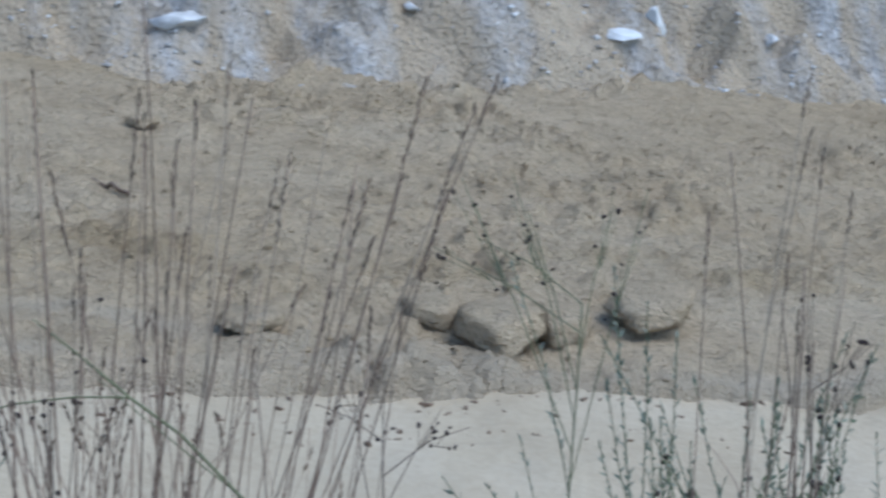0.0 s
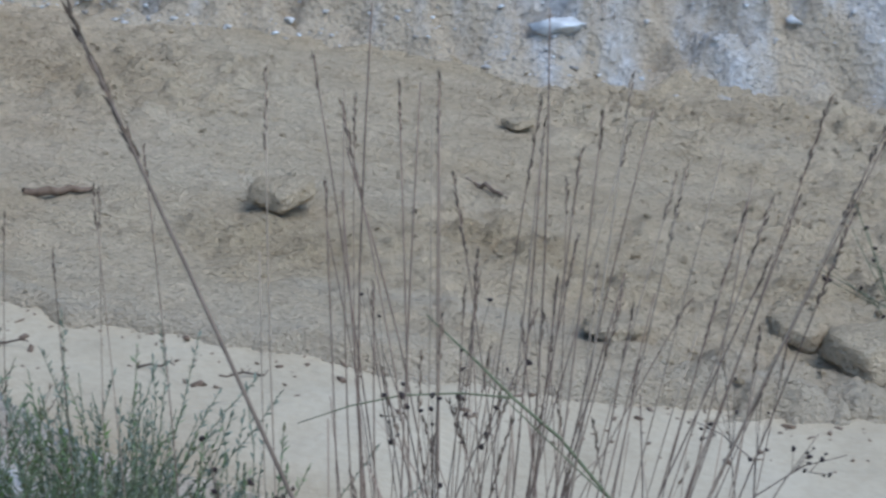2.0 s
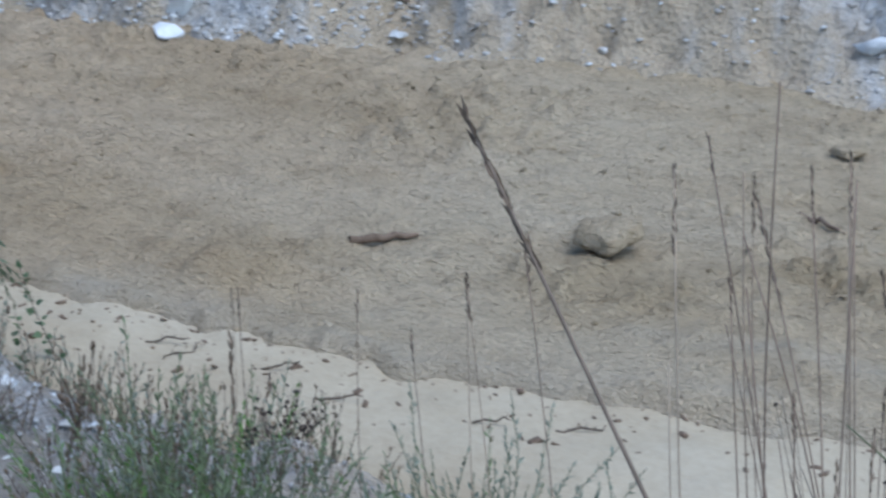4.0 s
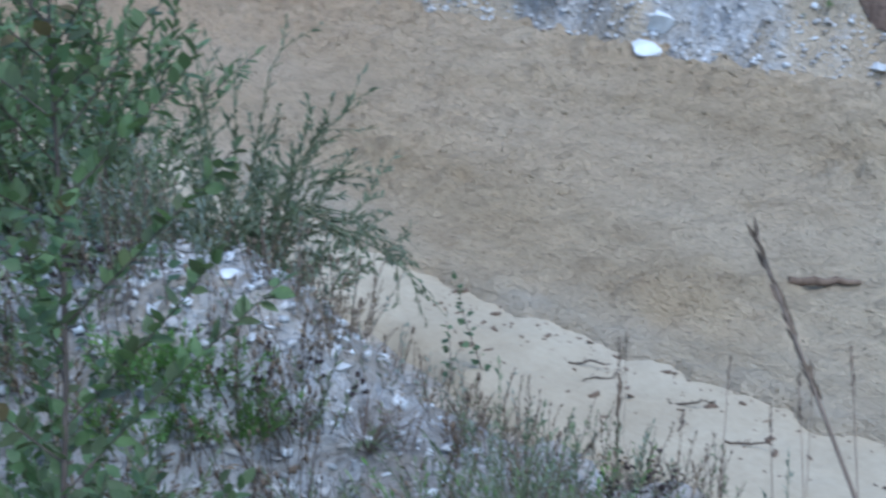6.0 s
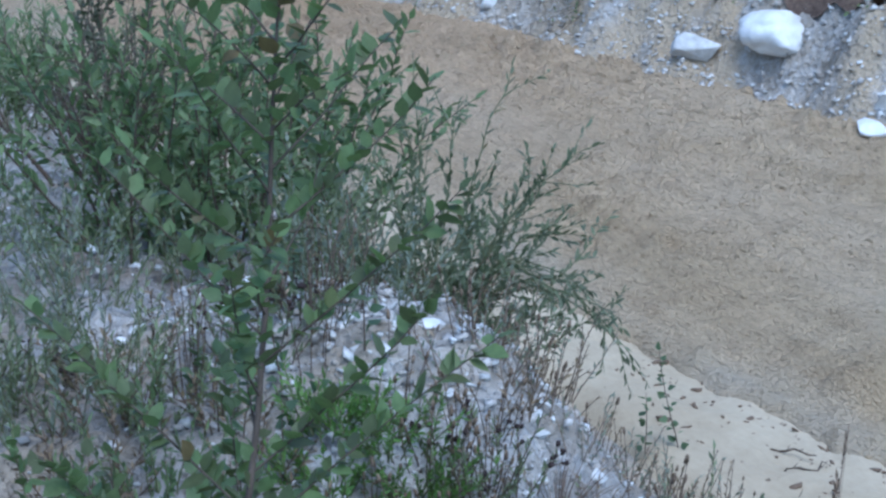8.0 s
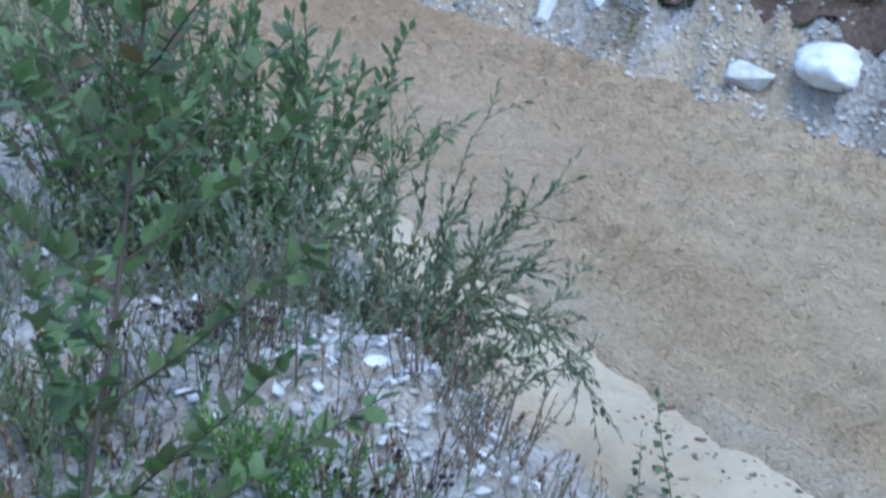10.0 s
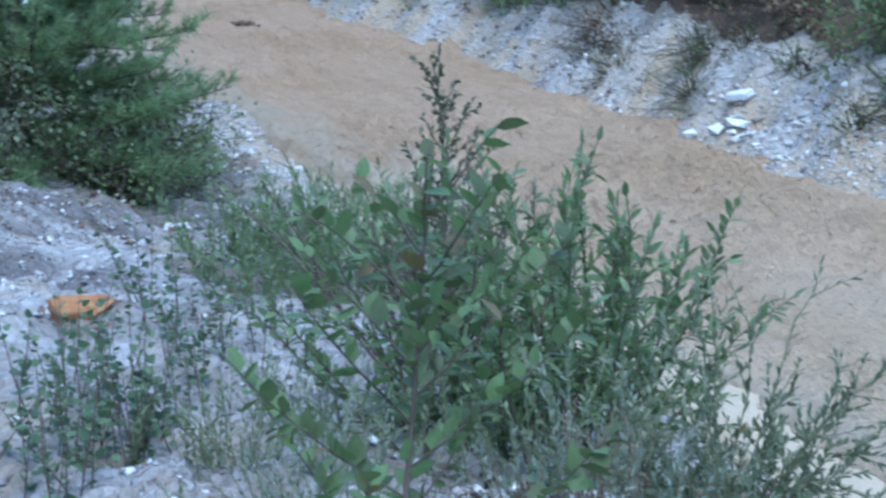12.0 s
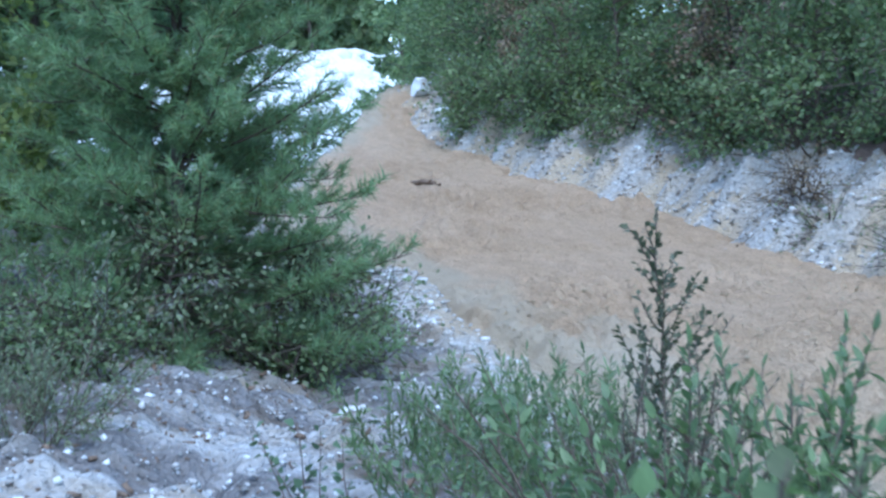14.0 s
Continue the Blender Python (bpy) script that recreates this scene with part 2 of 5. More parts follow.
def marked(me, name, values):
    """Gives each point of a mesh a number that its material reads."""
    me.attributes.new(name, "FLOAT", "POINT").data.foreach_set("value", np.asarray(values, np.float32).ravel())
    return me


def part(name, verts, faces, mat, parent, label="", smooth=False):
    """One mesh object, its points given in the parent's own space."""
    ob = new(name, mesh_of(name, verts, faces, mat, smooth))
    ob.parent = parent
    return tagged(ob, label)


def thing(name, place, label, category, group="", kind="", turn=0.0):
    ob = new(name)
    ob.empty_display_size = 0.1
    ob.matrix_world = pose(*place, 0, 0, turn)
    return tagged(ob, label, category, group, kind)


def leaf_shape(length, width, fold=0.15, stations=(0.0, 0.3, 0.65, 1.0), widths=(0.05, 0.5, 0.42, 0.0), droop=0.12):
    """A leaf along +y, folded a little on its midrib."""
    v, f = [], []
    for s, w in zip(stations, widths):
        z = -droop * length * s * s
        v += [(-w * width, s * length, z + fold * w * width), (0, s * length, z), (w * width, s * length, z + fold * w * width)]
    for k in range(len(stations) - 1):
        a = 3 * k
        f += [(a, a + 1, a + 4, a + 3), (a + 1, a + 2, a + 5, a + 4)]
    return np.array(v), np.array(f)


def blade_shape(length, width, bend=0.2):
    v, f = [], []
    for k in range(4):
        s = k / 3
        w = width * (1 - s) ** 0.7 * 0.5 + 0.0002
        v += [(-w, s * length, -bend * length * s * s), (w, s * length, -bend * length * s * s)]
    for k in range(3):
        f.append((2 * k, 2 * k + 1, 2 * k + 3, 2 * k + 2))
    return np.array(v), np.array(f)


def tuft_shape(count, length, width, spread, seed):
    """Needles that spread from one point about +y."""
    r = np.random.RandomState(seed)
    v, f = [], []
    for k in range(count):
        a, s = r.rand() * 2 * math.pi, spread * (0.35 + 0.65 * r.rand())
        d = np.array([math.sin(s) * math.cos(a), math.cos(s), math.sin(s) * math.sin(a)])
        side = crossed(d, r.randn(3))
        side = side / np.linalg.norm(side) * width / 2
        o = np.array([0, r.rand() * length * 0.9, 0])
        tip = o + d * length * (0.75 + 0.4 * r.rand())
        v += [o - side, o + side, tip]
        f.append((3 * k, 3 * k + 1, 3 * k + 2))
    return np.array(v), np.array(f)


def frame_of(p, d, up, size=1.0):
    """A placing with +y along d and +z near up."""
    d = np.asarray(d, float) / (np.linalg.norm(d) + 1e-9)
    x = crossed(d, up)
    n = np.linalg.norm(x)
    x = x / n if n > 1e-6 else np.array([1.0, 0, 0])
    m = np.eye(4)
    m[:3, 0], m[:3, 1], m[:3, 2], m[:3, 3] = x * size, d * size, crossed(x, d) * size, p
    return m


def strewn(shape, mats):
    v, f = shape
    mats = np.asarray(mats)
    pts = np.einsum("nij,kj->nki", mats[:, :3, :3], v) + mats[:, None, :3, 3]
    faces = f[None] + (np.arange(len(mats)) * len(v))[:, None, None]
    return pts.reshape(-1, 3), faces.reshape(-1, f.shape[1])


def frames(p, d, up, size):
    """Many placings at once, as frame_of."""
    d = d / (np.linalg.norm(d, axis=1, keepdims=True) + 1e-9)
    x = crossed(d, up)
    x = x / (np.linalg.norm(x, axis=1, keepdims=True) + 1e-9)
    m = np.zeros((len(p), 4, 4))
    m[:, 3, 3] = 1
    m[:, :3, 0], m[:, :3, 1], m[:, :3, 2], m[:, :3, 3] = x * size[:, None], d * size[:, None], crossed(x, d) * size[:, None], p
    return m


def along_many(pts, s):
    k = np.minimum((s * (len(pts) - 1)).astype(int), len(pts) - 2)
    u = (s * (len(pts) - 1) - k)[:, None]
    d = pts[k + 1] - pts[k]
    return pts[k] * (1 - u) + pts[k + 1] * u, d / (np.linalg.norm(d, axis=1, keepdims=True) + 1e-9)


class Tubes:
    """Tapered stems gathered into one mesh."""

    rings = {}

    def __init__(self, sides=5):
        self.v, self.f, self.sides, self.count = [], [], sides, 0

    def add(self, pts, radii):
        pts, radii = np.asarray(pts, float), np.asarray(radii, float)
        n, k = self.sides, len(pts)
        d = np.empty_like(pts)
        d[1:-1] = pts[2:] - pts[:-2]
        d[0], d[-1] = pts[1] - pts[0], pts[-1] - pts[-2]
        d /= np.sqrt((d * d).sum(1, keepdims=True)) + 1e-9
        x = crossed(d, np.where(np.abs(d[:, 1:2]) < 0.8, (0.3, 0.9, 0.1), (1.0, 0.0, 0.0)))
        x /= np.sqrt((x * x).sum(1, keepdims=True)) + 1e-9
        y = crossed(d, x)
        if (k, n) not in Tubes.rings:
            i, j = np.meshgrid(np.arange(k - 1), np.arange(n), indexing="ij")
            q = np.stack([i * n + j, i * n + (j + 1) % n, (i + 1) * n + (j + 1) % n, (i + 1) * n + j], -1).reshape(-1, 4)
            Tubes.rings[(k, n)] = np.concatenate([q, [[(k - 1) * n + min(j, n - 1) for j in range(4)]]]) if n > 3 else q
        a = np.arange(n) * 2 * math.pi / n
        ring = x[:, None] * np.cos(a)[None, :, None] + y[:, None] * np.sin(a)[None, :, None]
        self.v.append((pts[:, None] + ring * radii[:, None, None]).reshape(-1, 3))
        self.f.append(Tubes.rings[(k, n)] + self.count)
        self.count += k * n

    def part(self, name, mat, parent, label=""):
        return part(name, np.concatenate(self.v), np.concatenate(self.f), mat, parent, label, True) if self.v else None


def stem_path(rng, p, d, length, n=7, wander=0.12, sag=0.0):
    """Points of a stem from p along d that wanders and sags."""
    p, d = np.array(p, float), np.array(d, float)
    d /= np.linalg.norm(d)
    pts, seg = [p.copy()], length / (n - 1)
    for k in range(n - 1):
        d = d + rng.randn(3) * wander / math.sqrt(n) + np.array([0, 0, -sag / (n - 1)])
        d /= np.linalg.norm(d)
        p = p + d * seg
        pts.append(p.copy())
    return np.array(pts)


def along(pts, s):
    k = min(int(s * (len(pts) - 1)), len(pts) - 2)
    u = s * (len(pts) - 1) - k
    d = pts[k + 1] - pts[k]
    return pts[k] * (1 - u) + pts[k + 1] * u, d / (np.linalg.norm(d) + 1e-9)


def around(rng, d, angle):
    """A direction at an angle to d, at a random turn about it."""
    o = crossed(d, rng.randn(3))
    o /= np.linalg.norm(o) + 1e-9
    return d * math.cos(angle) + o * math.sin(angle)


def leaves_on(rng, mats, pts, count, start=0.15, angle=0.9, size=(0.7, 1.1), flat=1.0):
    """Leaf placings along a stem, turned out from it."""
    n = max(count, 0)
    if not n:
        return
    s = np.minimum(start + (1 - start) * (np.arange(n) + rng.rand(n) * 0.6) / n, 0.999)
    p, d = along_many(np.asarray(pts), s)
    o = crossed(d, rng.randn(n, 3))
    o /= np.linalg.norm(o, axis=1, keepdims=True) + 1e-9
    a = (np.where(s > 0.97, 0.1, angle) * (0.6 + 0.6 * rng.rand(n)))[:, None]
    mats.extend(frames(p, d * np.cos(a) + o * np.sin(a), np.array([0, 0, flat]) + rng.randn(n, 3) * 0.5, size[0] + (size[1] - size[0]) * rng.rand(n)))


def stone_shape(rng, size, stretch=(1, 1, 0.7), rough=0.25, detail=2, cuts=11, edge=0.97, deep=0.5):
    """An uneven broken stone with flat faces."""
    bm = bmesh.new()
    bmesh.ops.create_icosphere(bm, subdivisions=detail, radius=1.0 if deep > 0.4 else 1.15)
    o = Vector(rng.rand(3) * 50)
    planes = [(Vector(rng.randn(3)).normalized(), deep + 0.35 * rng.rand()) for _ in range(cuts)]
    for v in bm.verts:
        c = v.co.copy()
        for _ in range(1 if deep > 0.4 else 3):
            for n, at in planes:
                over = c.dot(n) - at
                if over > 0:
                    c -= n * over * edge
        c *= 1 + rough * (0.7 * noise.noise(c * 1.6 + o) + 0.35 * noise.noise(c * 4 + o) + 0.2 * noise.noise(c * 11 + o))
        v.co = Vector((c.x * stretch[0], c.y * stretch[1], c.z * stretch[2])) * size * 1.2
    v = np.array([v.co[:] for v in bm.verts])
    f = np.array([[w.index for w in q.verts] for q in bm.faces])
    bm.free()
    return v, f


def chip_shape(seed, flat):
    """A small angular flake: a box with its corners knocked about."""
    r = np.random.RandomState(seed)
    v = np.array([(x, y, z) for x in (-1, 1) for y in (-1, 1) for z in (-1, 1)], float) * (1, 0.75, flat)
    v = v * (0.55 + 0.6 * r.rand(8, 1)) + r.randn(8, 3) * 0.12
    return v, np.array([(0, 1, 3, 2), (4, 6, 7, 5), (0, 4, 5, 1), (2, 3, 7, 6), (0, 2, 6, 4), (1, 5, 7, 3)])


def block_shape(rng, size, stretch, rough=0.1, detail=5):
    """A broken block: a cube with skewed corners, chipped edges and uneven faces."""
    bm = bmesh.new()
    bmesh.ops.create_cube(bm, size=2.0)
    bmesh.ops.subdivide_edges(bm, edges=bm.edges[:], cuts=detail, use_grid_fill=True)
    corner = {(x, y, z): Vector((x, y, z)) * (0.5 + 0.55 * rng.rand()) + Vector(rng.randn(3) * 0.27) for x in (-1, 1) for y in (-1, 1) for z in (-1, 1)}
    o = Vector(rng.rand(3) * 40)
    for v in bm.verts:
        a = v.co.copy()
        c = Vector((0, 0, 0))
        for k, p in corner.items():
            c += p * ((1 + a.x * k[0]) * (1 + a.y * k[1]) * (1 + a.z * k[2]) / 8)
        edge = sorted(abs(q) for q in a)
        c *= 1 - 0.16 * max(0, edge[1] - 0.6) * (1 + 2 * noise.noise(c * 3 + o))
        c += c.normalized() * rough * (noise.noise(c * 1.7 + o) + 0.5 * noise.noise(c * 5 + o) + 0.25 * noise.noise(c * 13 + o))
        v.co = Vector((c.x * stretch[0], c.y * stretch[1], c.z * stretch[2])) * size
    v = np.array([v.co[:] for v in bm.verts])
    f = np.array([[w.index for w in q.verts] for q in bm.faces])
    bm.free()
    return v, f

# ---- the lie of the land ----
# The track runs along x; it rises towards -x. Its near edge, far edge and the pale silt beside it:
EDGE_X = [-60, -28, -24, -20.5, -18, -16, -13, -10, -6, -3.2, -1, 1.5, 4, 20]
NEAR_Y = [26, 12.4, 9.7, 7.6, 6.6, 6.15, 5.9, 5.7, 5.5, 5.12, 5.22, 5.75, 6.5, 11]
FAR_Y = [32, 13.4, 9.75, 9.1, 9.0, 8.9, 8.6, 8.55, 8.35, 8.7, 9.1, 9.75, 10.7, 15]
STRIP = [0.1, 0.1, 0.1, 0.1, 0.1, 0.1, 0.12, 0.18, 0.38, 0.66, 1.05, 1.05, 1.0, 1.0]
CREST_X = [-60, -28, -24, -20.5, -18, -16, -13, -10, -6, -3.2, -1.8, -1, 1.5, 4, 20]
CREST = [0.0, -0.5, -0.5, -0.15, -0.05, -0.3, -0.85, -1.08, -1.05, -1.08, -1.6, -1.8, -1.8, -1.9, -2.5]


def near_y(x):
    return np.interp(x, EDGE_X, NEAR_Y) + 0.07 * fbm(x, x * 0 + 3.0, 1.1, 4, 11)


def far_y(x):
    return np.interp(x, EDGE_X, FAR_Y) + np.interp(x, [-9.5, -7], [0.1, 0.25]) * fbm(x, x * 0 + 9.0, 1.5, 3, 21)


def strip_y(x):
    return near_y(x) - np.interp(x, EDGE_X, STRIP) + 0.15 * fbm(x, x * 0 + 1.0, 1.1, 3, 31)


def track_z(x, y):
    """The plane of the track bed, with its hump where it goes over the top."""
    z = -2.506 - 0.106 * np.clip(x, -25, 20) + 0.0467 * np.clip(y, 2, 13)
    return z + 0.42 * np.exp(-(((x + 24.2) / 1.9) ** 2)) - 0.45 * np.clip(-x - 24.8, 0, 3)


def quarry_z(x, y):
    """The white floor beyond the top of the track, and the rubble bank behind it."""
    d = -x
    return -0.2 + 0.062 * np.clip(d - 26, 0, 23) + 1.9 * step(48.5, 53, d + 1.2 * fbm(x, y, 3.0, 3, 141)) + 0.08 * np.clip(d - 53, 0, 60)


def land_z(x, y):
    x, y = np.asarray(x, float), np.asarray(y, float)
    ys, yf = strip_y(x), far_y(x)
    b = track_z(x, y)
    # the cut bank beyond the track, scored by rills
    u = y - yf
    rill = fbm(x + np.interp(x, [-10, -8], [0.2, 0.9]) * u, y * 0.2, 0.3, 4, 45, 0.65) * step(0.05, 0.4, u) * (1 - step(1.0, 1.6, u))
    far = np.interp(x, [-26, -23.5, -20, -13, -9], [0.12, 0.25, 0.55, 0.64, 0.78]) * step(-0.15, 1.05, u + np.interp(x, [-7.5, -4.5], [0.14, 0.3]) * fbm(x, y, 0.8, 4, 41) + 0.12 * fbm(x, y, 0.2, 3, 43)) + 0.22 * np.clip(u - 0.9, 0, 14) + np.interp(x, [-12, -8], [0.15, 0.15]) * rill + np.interp(x, [-10, -8], [0.085, 0.05]) * fbm(x + np.interp(x, [-10, -8], [0.1, 1.2]) * u, y * np.interp(x, [-10, -8], [0.18, 0.4]), np.interp(x, [-10, -8], [0.2, 0.13]), 3, 47, 0.6) * step(0.05, 0.4, u)
    # the bank on which one stands
    v = ys - y
    crest = np.interp(x, CREST_X, CREST)
    width = np.interp(x, [-14, -8, -4, 0], [1.2, 1.4, 1.75, 2.0])
    s = np.sin(np.clip((v + 0.22 * fbm(x, y, 0.7, 4, 51)) / width, 0, 1) * math.pi / 2)
    near = (crest - b) * s
    near = near + np.interp(x, [-21, -17, -14, -8, -5, -3], [0.0, 0.25, 0.3, 0.16, 0.05, 0.0]) * np.clip(v - width, 0, 8)
    near = near + 0.34 * np.exp(-(((x + 2.95) / 0.56) ** 2) - ((y - 2.88) / 0.46) ** 2) + 0.12 * np.exp(-(((x + 2.72) / 0.3) ** 2) - ((y - 3.12) / 0.26) ** 2)
    near = near + 0.3 * np.exp(-(((x + 12.4) / 0.8) ** 2) - ((y - 5.5) / 0.35) ** 2)
    rough = step(0.0, 0.35, np.maximum(u, v))
    z = b - 0.07 + np.where(u > -0.2, far, 0) + np.where(v > 0, near, 0)
    rough = rough * np.where(u > 0, np.interp(x, [-11, -8], [0.45, 1.0]), 1.0)
    z = z + rough * (0.12 * fbm(x, y, 0.45, 5, 61) + 0.06 * fbm(x, y, 0.12, 3, 71, 0.6))
    q = step(-25.2, -29.0, x)
    return z * (1 - q) + (quarry_z(x, y) - 0.12 + 0.1 * fbm(x, y, 0.8, 4, 145)) * q


def land(x, y):
    return float(land_z(np.array([x]), np.array([y]))[0])


def spaced(stops):
    """Coordinates with a step of its own in each stretch: (from, to, step) in turn."""
    out = []
    for a, b, s in stops:
        out.append(np.arange(a, b - s * 0.5, s))
    return np.concatenate(out + [[stops[-1][1]]])


def sheet(xs, ys, height):
    gx, gy = np.meshgrid(xs, ys, indexing="ij")
    z = height(gx, gy)
    v = np.stack([gx, gy, z], -1).reshape(-1, 3)
    n, m = len(xs), len(ys)
    i, j = np.meshgrid(np.arange(n - 1), np.arange(m - 1), indexing="ij")
    a = (i * m + j).ravel()
    return v, np.stack([a, a + m, a + m + 1, a + 1], -1)


gx = spaced([(-600, -100, 60), (-100, -58, 6), (-58, -40, 0.6), (-40, -24, 0.2), (-24, -16, 0.09), (-16, -7, 0.07), (-7, 3, 0.05), (3, 8, 0.25), (8, 60, 8), (60, 600, 60)])
gy = spaced([(-600, -60, 60), (-60, -6, 6), (-6, 1.0, 0.25), (1.0, 11.5, 0.055), (11.5, 20, 0.3), (20, 60, 5), (60, 600, 60)])
v, f = sheet(gx, gy, land_z)


def washed(x, y):
    """How much tan soil has run down or been smeared over the chalk, in tongues that follow the slope."""
    u, w = y - far_y(x), strip_y(x) - y
    tongue = fbm(x + 0.35 * u, y * 0.14, 0.26, 4, 131, 0.6) + 0.5 * fbm(x + 0.3 * u, y * 0.25, 0.1, 3, 135)
    reach = np.interp(x, [-24, -12, -7, -4.5, -2, 0.5, 3], [0.45, 0.45, 0.45, 0.8, 1.08, 1.36, 1.5])
    soft = np.interp(x, [-5, -3], [0.0, 1.0])
    far = 1 - step(-0.25 - 0.15 * soft, 0.38 + 0.3 * soft, u - reach * 0.42 + 1.2 * tongue)
    streak = np.interp(x, [-11, -8, -4, -2], [0.3, 0.06, 0.1, 0.3]) + np.interp(x, [-11, -8], [1.5, 0.7]) * fbm(x + np.interp(x, [-10, -8], [0.2, 0.9]) * u, y * 0.22, 0.26, 4, 137, 0.62)
    far = np.maximum(far, streak.clip(0, 0.75) * step(-0.1, 0.3, u) * np.interp(x, [-12, -8, -4, -2], [0.42, 0.25, 0.32, 0.7]))
    near = 0.85 * (1 - step(-0.15, np.interp(x, [-3.0, -2.2], [0.4, 1.5]), w + 0.5 * fbm(x, y, 0.4, 3, 139)))
    return np.where(u > -0.6, far, near)


def greyed(x, y):
    """Greyer, darker chalk on the near bank, in patches and streaks; the heaped mound stays white."""
    w = strip_y(x) - y
    mound_white = np.exp(-(((x + 2.9) / 0.75) ** 2) - ((y - 2.85) / 0.6) ** 2)
    old = np.interp(x, [-9, -6.8, -5.6, -3.8], [1.0, 1.0, 0.35, 1.0])
    runnel = np.interp(x, [-6.5, -5.5], [1.4, 0.4]) * fbm(x - 0.4 * y, y * 0.25, 0.22, 4, 165, 0.62)
    return (step(0.1, 0.6, w) * (0.6 + 0.9 * fbm(x, y, 0.5, 4, 161) + runnel) * (1 - 0.9 * mound_white) * old).clip(0, 1)


ground_mesh = marked(mesh_of("ground", v, f, CHALK, True), "washed", washed(v[:, 0], v[:, 1]))
ground = tagged(new("ground", marked(ground_mesh, "greyed", greyed(v[:, 0], v[:, 1]))), "white chalk rubble ground with earthy stains", "ground", kind="structure")


# soft slumped clods: x, y, half length, half width, height, turn
MOUNDS = [(-3.38, 5.6, 0.3, 0.12, 0.13, 0.5), (-1.7, 7.35, 0.25, 0.12, 0.05, 0.1), (-0.62, 5.6, 0.2, 0.1, 0.05, 0.1),
          (0.3, 6.35, 0.4, 0.22, 0.04, 0.1), (-5.6, 6.4, 0.5, 0.16, 0.05, 0.3), (-8.0, 7.0, 0.7, 0.25, 0.06, 0.2), (-1.2, 8.4, 0.5, 0.2, 0.06, 0.0), (-14.5, 7.0, 1.4, 0.25, 0.08, 0.15)]


def dark_band(x, y):
    """A darker, cloddy band that runs along the track."""
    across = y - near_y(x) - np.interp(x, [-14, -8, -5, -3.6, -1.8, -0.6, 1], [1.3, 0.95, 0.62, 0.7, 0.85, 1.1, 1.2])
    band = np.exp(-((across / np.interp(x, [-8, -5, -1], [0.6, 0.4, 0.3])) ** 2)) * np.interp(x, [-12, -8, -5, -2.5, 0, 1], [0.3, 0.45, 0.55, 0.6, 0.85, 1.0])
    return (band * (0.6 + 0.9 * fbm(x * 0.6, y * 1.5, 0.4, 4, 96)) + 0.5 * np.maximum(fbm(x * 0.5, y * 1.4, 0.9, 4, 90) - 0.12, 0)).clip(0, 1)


def track_surface(x, y):
    z = track_z(x, y) + 0.035
    z = z + 0.05 * fbm(x * 0.7, y * 1.3, 0.9, 3, 81)
    patch = (0.55 + 1.1 * fbm(x, y, 1.1, 3, 95)).clip(0.15, 1.3) + 0.55 * dark_band(x, y)
    lump = fbm(x * 0.8, y * 1.1, 0.10, 3, 91, 0.65)
    clod = np.clip((fbm(x * 0.85, y * 1.1, 0.085, 2, 92) - 0.12) * 3.5, 0, 1) * patch
    z = z + 0.04 * np.maximum(lump, -0.2) * patch + 0.042 * np.interp(x, [-4, -2], [1.0, 1.4]) * clod + 0.018 * np.maximum(fbm(x, y, 0.055, 2, 93), -0.1) * (0.4 + patch)
    for mx, my, wx, wy, h, turn in MOUNDS:
        c, s = math.cos(turn), math.sin(turn)
        du, dv = (x - mx) * c + (y - my) * s, -(x - mx) * s + (y - my) * c
        r = np.sqrt((du / wx) ** 2 + (dv / wy) ** 2) * (1 + 0.35 * fbm(x, y, 0.12, 2, 98))
        z = z + h * (1 - step(0.2, 1.1, r)) * (1 + 0.3 * fbm(x, y, 0.09, 2, 94))
    edge = np.minimum(y - near_y(x) - 0.05 * fbm(x, y, 0.12, 2, 99), far_y(x) + 0.3 + 0.3 * fbm(x, y, 0.35, 3, 97) - y)
    return z - 0.11 * (1 - step(-0.03, 0.07, edge)) - 0.3 * (1 - step(-0.3, -0.06, edge))


tx = spaced([(-28, -20, 0.09), (-20, -8, 0.06), (-8, 3.5, 0.026), (3.5, 20, 0.5)])
ty = np.linspace(0, 1, 150)


def curved(xs, t, low, high, height):
    gx, gt = np.meshgrid(xs, t, indexing="ij")
    gy = low(gx) * (1 - gt) + high(gx) * gt
    v = np.stack([gx, gy, height(gx, gy)], -1).reshape(-1, 3)
    n, m = len(xs), len(t)
    i, j = np.meshgrid(np.arange(n - 1), np.arange(m - 1), indexing="ij")
    a = (i * m + j).ravel()
    return v, np.stack([a, a + m, a + m + 1, a + 1], -1)


v, f = curved(tx, ty, lambda x: near_y(x) - 0.2, lambda x: far_y(x) + 0.5, track_surface)


def silted(x, y):
    """Pale dust spread from the silt over the near side of the track."""
    reach = np.interp(x, [-24, -13.5, -12, -10, -8, -5, -3, -1, 1], [0.3, 0.35, 0.6, 0.75, 0.4, 0.2, 0.5, 0.35, 0.2])
    return 0.85 - 0.85 * step(0.1, 1.15, (y - near_y(x)) / reach + 0.8 * fbm(x * 0.6, y * 1.4, 0.5, 4, 151))


def ruddy(x, y):
    """The fill is redder up the track."""
    return np.interp(x + 0.8 * fbm(x, y, 2.0, 3, 155), [-11, -7, -3], [1.0, 0.6, 0.0])


